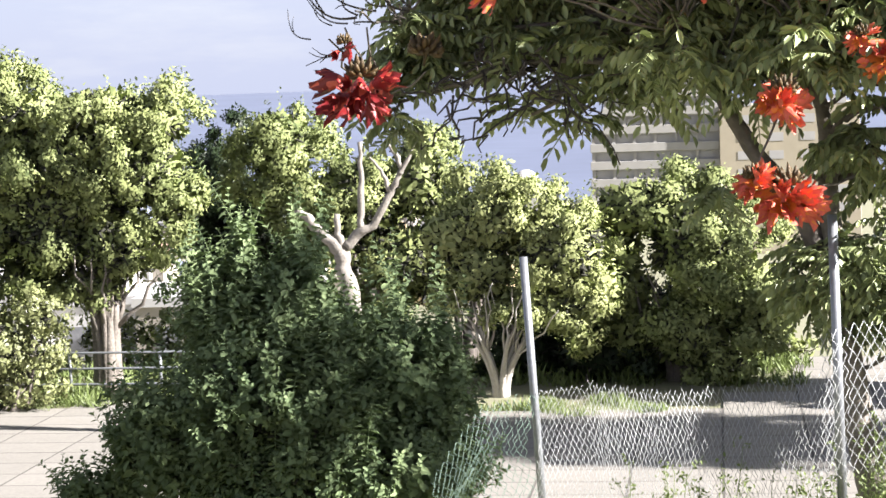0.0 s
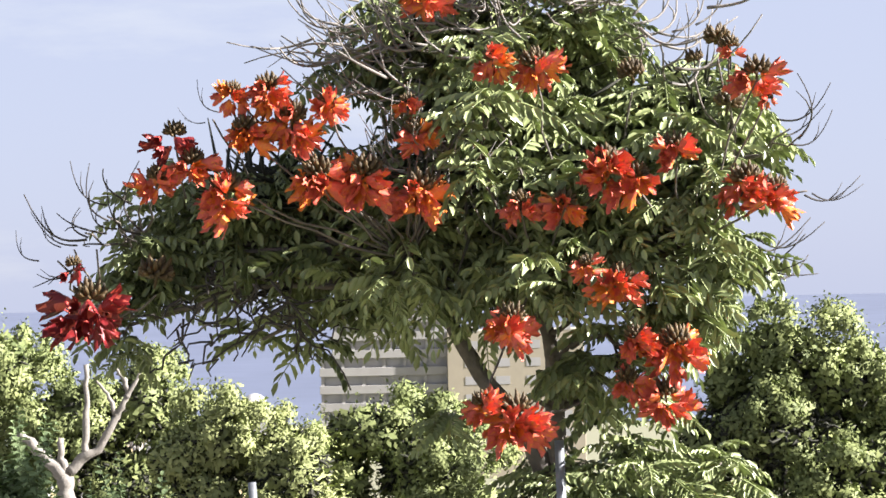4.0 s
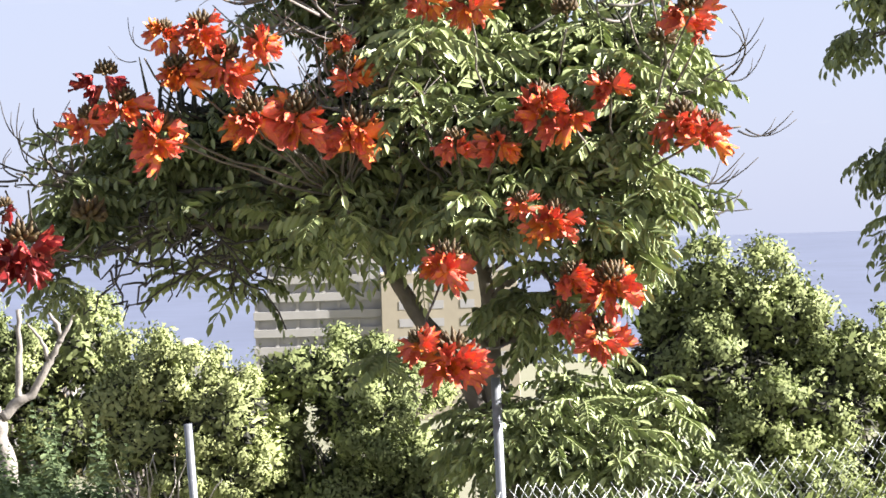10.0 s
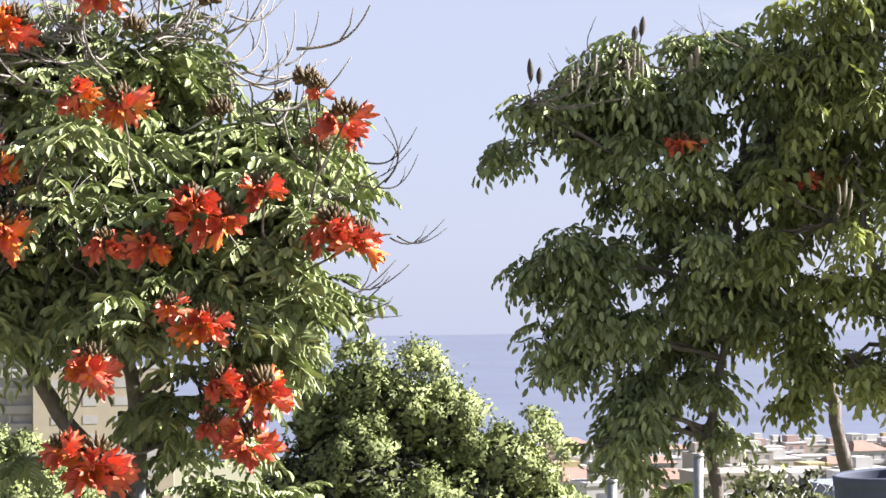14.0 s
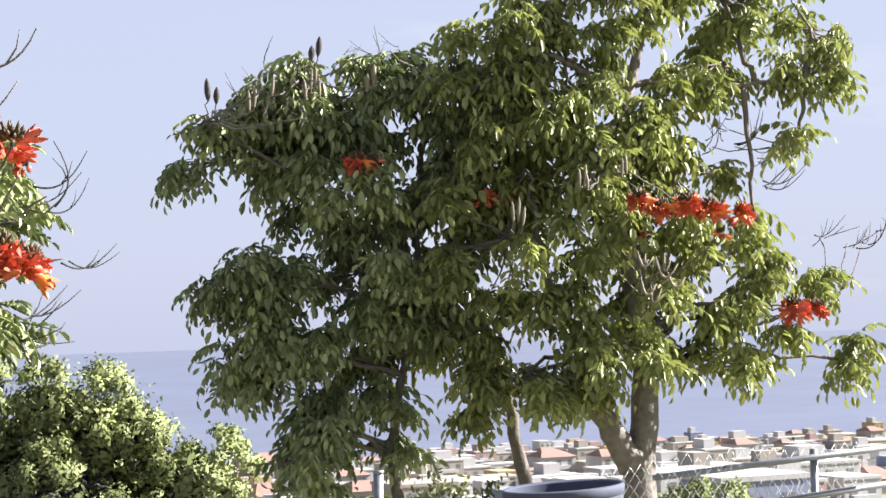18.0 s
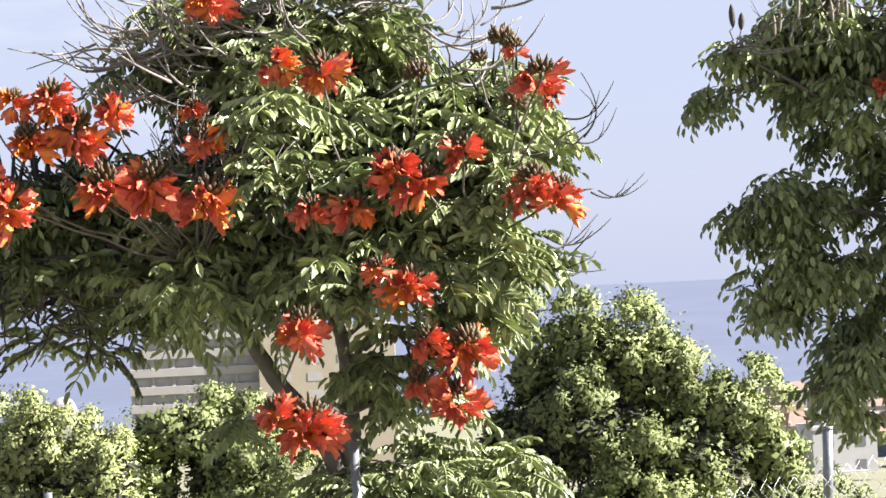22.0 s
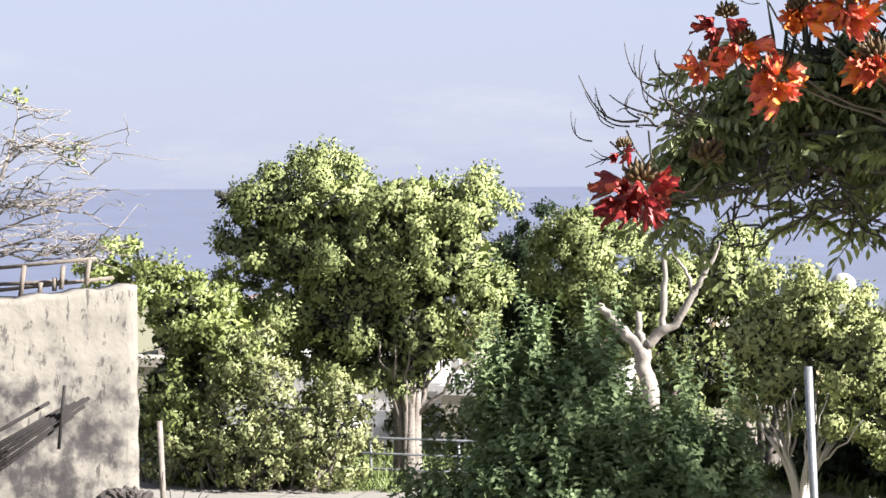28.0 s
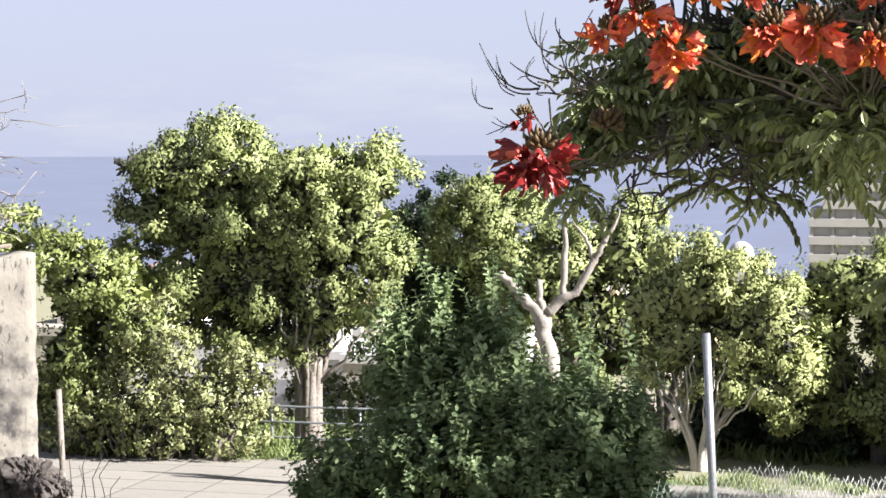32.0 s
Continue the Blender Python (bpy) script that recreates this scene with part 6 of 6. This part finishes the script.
stalks = thing("dead_stalks", (-5.40, 12.40, float(ground_height(np.array(-5.40), np.array(12.40)))), "pale dry leafless stalks beside the rough wall", "dry plant")
for k, (x, z) in enumerate(((-5.55, 4.54), (-5.39, 4.47), (-5.32, 4.56), (-5.13, 4.31), (-5.45, 4.36), (-5.25, 4.40), (-5.50, 4.42))):
    tip = np.array((x, 12.4 + 0.05 * (k % 3), z)) - np.array(stalks.location)
    q = bend((0.05 * (k - 3), 0.03 * (k % 2), -0.1), tip, 0.0, 0.03, 11)
    part("stalk", tri_mesh("stalk", *tube(q, np.linspace(0.007, 0.0025, 11), 5), M_PALE_BARK, True), M_PALE_BARK, stalks)

# low greenery beyond the railing
for k in range(8):
    x = -21 + 3.1 * k + rng.uniform(-0.6, 0.6)
    shrub("bush", (x, 46.5, 0), [(x, 46.6, 0.25, 1.5, 0.7, 0.6 + 0.25 * (k % 3)), (x + 1.2, 46.2, 0.1, 0.9, 0.6, 0.5)], M_HEDGE, "low green shrub beyond the railing of the square", "bush", 34, 1.0, 0.13, 0.26, 200)

# ---- hotel, town ----


def hotel(x0, x1, x2, y, top, foot):
    """Stepped block with rows of balconies beside a plain cream tower."""
    h = thing("apartment_building", ((x0 + x2) / 2, y, foot), "tall cream apartment building with rows of balconies", "building")
    cx = (x0 + x2) / 2
    part("tower", box_bm((x1 - cx, -2, -6), (x2 - cx, 16, top - foot - 4), 0.1), M_HOTEL, h)
    floors = int((top - foot) / 3.0) + 2
    for k in range(floors):
        z = k * 3.0
        inset = 0.0 if z < top - foot - 9 else 2.2 if z < top - foot - 3 else 4.4
        fl = part("storey", box_bm((x0 - cx + inset + 0.4, 0.5, z), (x1 - cx, 14, z + 3.0)), M_HOTEL2, h)
        part("balcony_front", box_bm((x0 - cx + inset, -0.4, z - 0.25), (x1 - cx - 0.05, 0.0, z + 1.15), 0.04), M_PARAPET, fl)
        part("slab", box_bm((x0 - cx + inset, 0.0, z - 0.25), (x1 - cx - 0.05, 0.5, z)), M_HOTEL2, fl)
        n = 6
        for i in range(n):
            a = x0 - cx + inset + 0.5 + i * (x1 - x0 - inset - 0.8) / n
            part("opening", box_bm((a + 0.45, 0.45, z + 0.1), (a + 2.7, 0.52, z + 2.4)), M_RECESS, fl)
            part("divider", box_bm((a - 0.28, 0.0, z), (a + 0.28, 0.5, z + 2.75)), M_PARAPET, fl)
    for k in range(floors - 1):
        for i in range(4):
            part("window", box_bm((x1 - cx + 3 + i * 5.2, -2.06, k * 3 + 0.9), (x1 - cx + 5.4 + i * 5.2, -1.98, k * 3 + 2.3)), M_RECESS, h)
    return h


hotel(*HOTEL)


def house(x, y, z, w, d, hgt, mat, roof, seed):
    r = np.random.default_rng(seed)
    h = thing("house", (x, y, z), "%s town house with dark windows and a %s roof" % ({"white_plaster": "white", "cream_plaster": "cream", "ochre_plaster": "yellow", "salmon_plaster": "salmon", "blue_grey_plaster": "blue-grey"}[mat.name], "tiled" if roof else "flat"), "house", "houses of the town")
    part("wall", box_bm((-w / 2, 0, -6), (w / 2, d, hgt)), mat, h)
    if roof:
        bm = bmesh.new()
        pts = [(-w / 2 - 0.3, -0.4, hgt), (w / 2 + 0.3, -0.4, hgt), (w / 2 + 0.3, d + 0.4, hgt), (-w / 2 - 0.3, d + 0.4, hgt), (-w / 4, d / 2, hgt + 1.7), (w / 4, d / 2, hgt + 1.7)]
        vs = [bm.verts.new(c) for c in pts]
        for q in ((0, 1, 5, 4), (1, 2, 5), (2, 3, 4, 5), (3, 0, 4), (3, 2, 1, 0)):
            bm.faces.new([vs[i] for i in q])
        part("roof", bm, M_TILE, h)
    else:
        part("roof", box_bm((-w / 2 - 0.15, -0.15, hgt + 0.004), (w / 2 + 0.15, d + 0.15, hgt + 0.45)), mat if r.random() < 0.6 else M_WHITE, h)
        if r.random() < 0.6:
            part("roof_room", box_bm((-w * 0.3, d * 0.3, hgt + 0.45), (w * r.uniform(0, 0.3), d * 0.8, hgt + 2.9)), M_WHITE if r.random() < 0.5 else mat, h)
    n = max(2, int(w / 3.2))
    for k in range(int(hgt // 3)):
        for i in range(n):
            a = -w / 2 + (i + 0.5) * w / n
            part("window", box_bm((a - 0.6, -0.05, k * 3 + 0.95), (a + 0.6, 0.03, k * 3 + 2.3)), M_DARK, h)
        if r.random() < 0.4:
            part("balcony", box_bm((-w * 0.35, -1.1, k * 3 - 0.1), (w * 0.3, 0.0, k * 3 + 0.95)), M_WHITE, h)
    return h


rr = random.Random(11)
paints = [M_WHITE, M_WHITE, M_CREAM, M_CREAM, M_YELLOW, M_PINK, M_GREYB, M_WHITE]
k = 0
for row, y in enumerate((205, 250, 285, 325, 370, 420, 480, 545, 620, 700, 790, 880)):
    x = y * -0.5
    while x < y * 0.64:
        w = rr.uniform(5, 12)
        if (x / y > 0.22 and y > 230 or -0.42 < x / y < -0.14) and rr.random() < (0.95 if x > 0 else 0.8):
            gz = float(ground_height(np.array(x), np.array(float(y))))
            house(x + w / 2, y + rr.uniform(-8, 8), gz - 0.5, w, rr.uniform(7, 12), rr.choice((3.2, 6.2, 6.2, 6.2, 9.2) if row > 5 else (3.2, 3.2, 6.2)), rr.choice(paints), rr.random() < 0.25, k)
            k += 1
        x += w + rr.uniform(0.3, 4)

house(HOUSE_NEAR[0], 150, HOUSE_NEAR[1], 8.6, 8, 6.4, M_GREYB, False, 901)
house(HOUSE_NEAR[0] - 8.5, 175, HOUSE_NEAR[1] - 2.0, 7.5, 8, 6.2, M_GREYB, False, 902)
house(HOUSE_NEAR[2], 300, HOUSE_NEAR[3], 11.5, 9, 6.3, M_WHITE, False, 903)

# nearer white houses below the square
for k, (x, y, w, hgt) in enumerate(((-44.0, 97, 7.0, 4.3), (-37.0, 94, 6.0, 4.6), (-31.5, 98, 5.0, 3.4), (-25.5, 95, 6.5, 3.3))):
    house(x, y, float(ground_height(np.array(x), np.array(float(y)))), w, 7.0, hgt, M_WHITE if k % 3 else M_CREAM, False, 920 + k)

dome = thing("dome", DOME, "white domed roof above the trees", "dome")
bm = bmesh.new()
bmesh.ops.create_uvsphere(bm, u_segments=24, v_segments=12, radius=1.6)
part("shell", bm, M_WHITE, dome)
part("drum_wall", box_bm((-3.0, -1.5, -8), (2.2, 3, -0.4)), M_WHITE, dome)


def palm(x, y, z, h, seed):
    r = np.random.default_rng(seed)
    t = thing("palm_tree", (x, y, z), "small palm among the houses", "tree", "palms")
    part("trunk", tri_mesh("trunk", *tube(bend((0, 0, 0), (r.normal(0, 0.3), 0, h), 0, 0.05), np.linspace(0.28, 0.2, 7), 7), M_BARK, True), M_BARK, t)
    out = []
    for i in range(16):
        a, lift = i * 2.4, r.uniform(-0.2, 0.9)
        s = np.linspace(0, 1, 7)
        q = np.stack([np.cos(a) * s * 2.4, np.sin(a) * s * 2.4, h + lift * s * 2 - 1.8 * s ** 2], -1)
        out.append(tube(q, np.linspace(0.05, 0.02, 7), 3))
        n = 26
        b = np.stack([np.interp(np.linspace(0.15, 1, n), s, q[:, d]) for d in range(3)], -1)
        side = np.tile([1, -1], n // 2)[:, None] * np.array((-np.sin(a), np.cos(a), -0.45))
        out.append(scatter(LEAF, frames(unit(side + 0.5 * np.array((np.cos(a), np.sin(a), 0))), np.tile((0, 0, 1.0), (n, 1))), b, np.full(n, 0.75)))
    part("fronds", tri_mesh("fronds", *merge(out), M_FICUS), M_FICUS, t)


for i in range(16):
    y = rr.uniform(90, 260)
    x = y * rr.uniform(0.2, 0.6)
    palm(x, y, float(ground_height(np.array(x), np.array(y))), rr.uniform(3, 6), i)

paving()
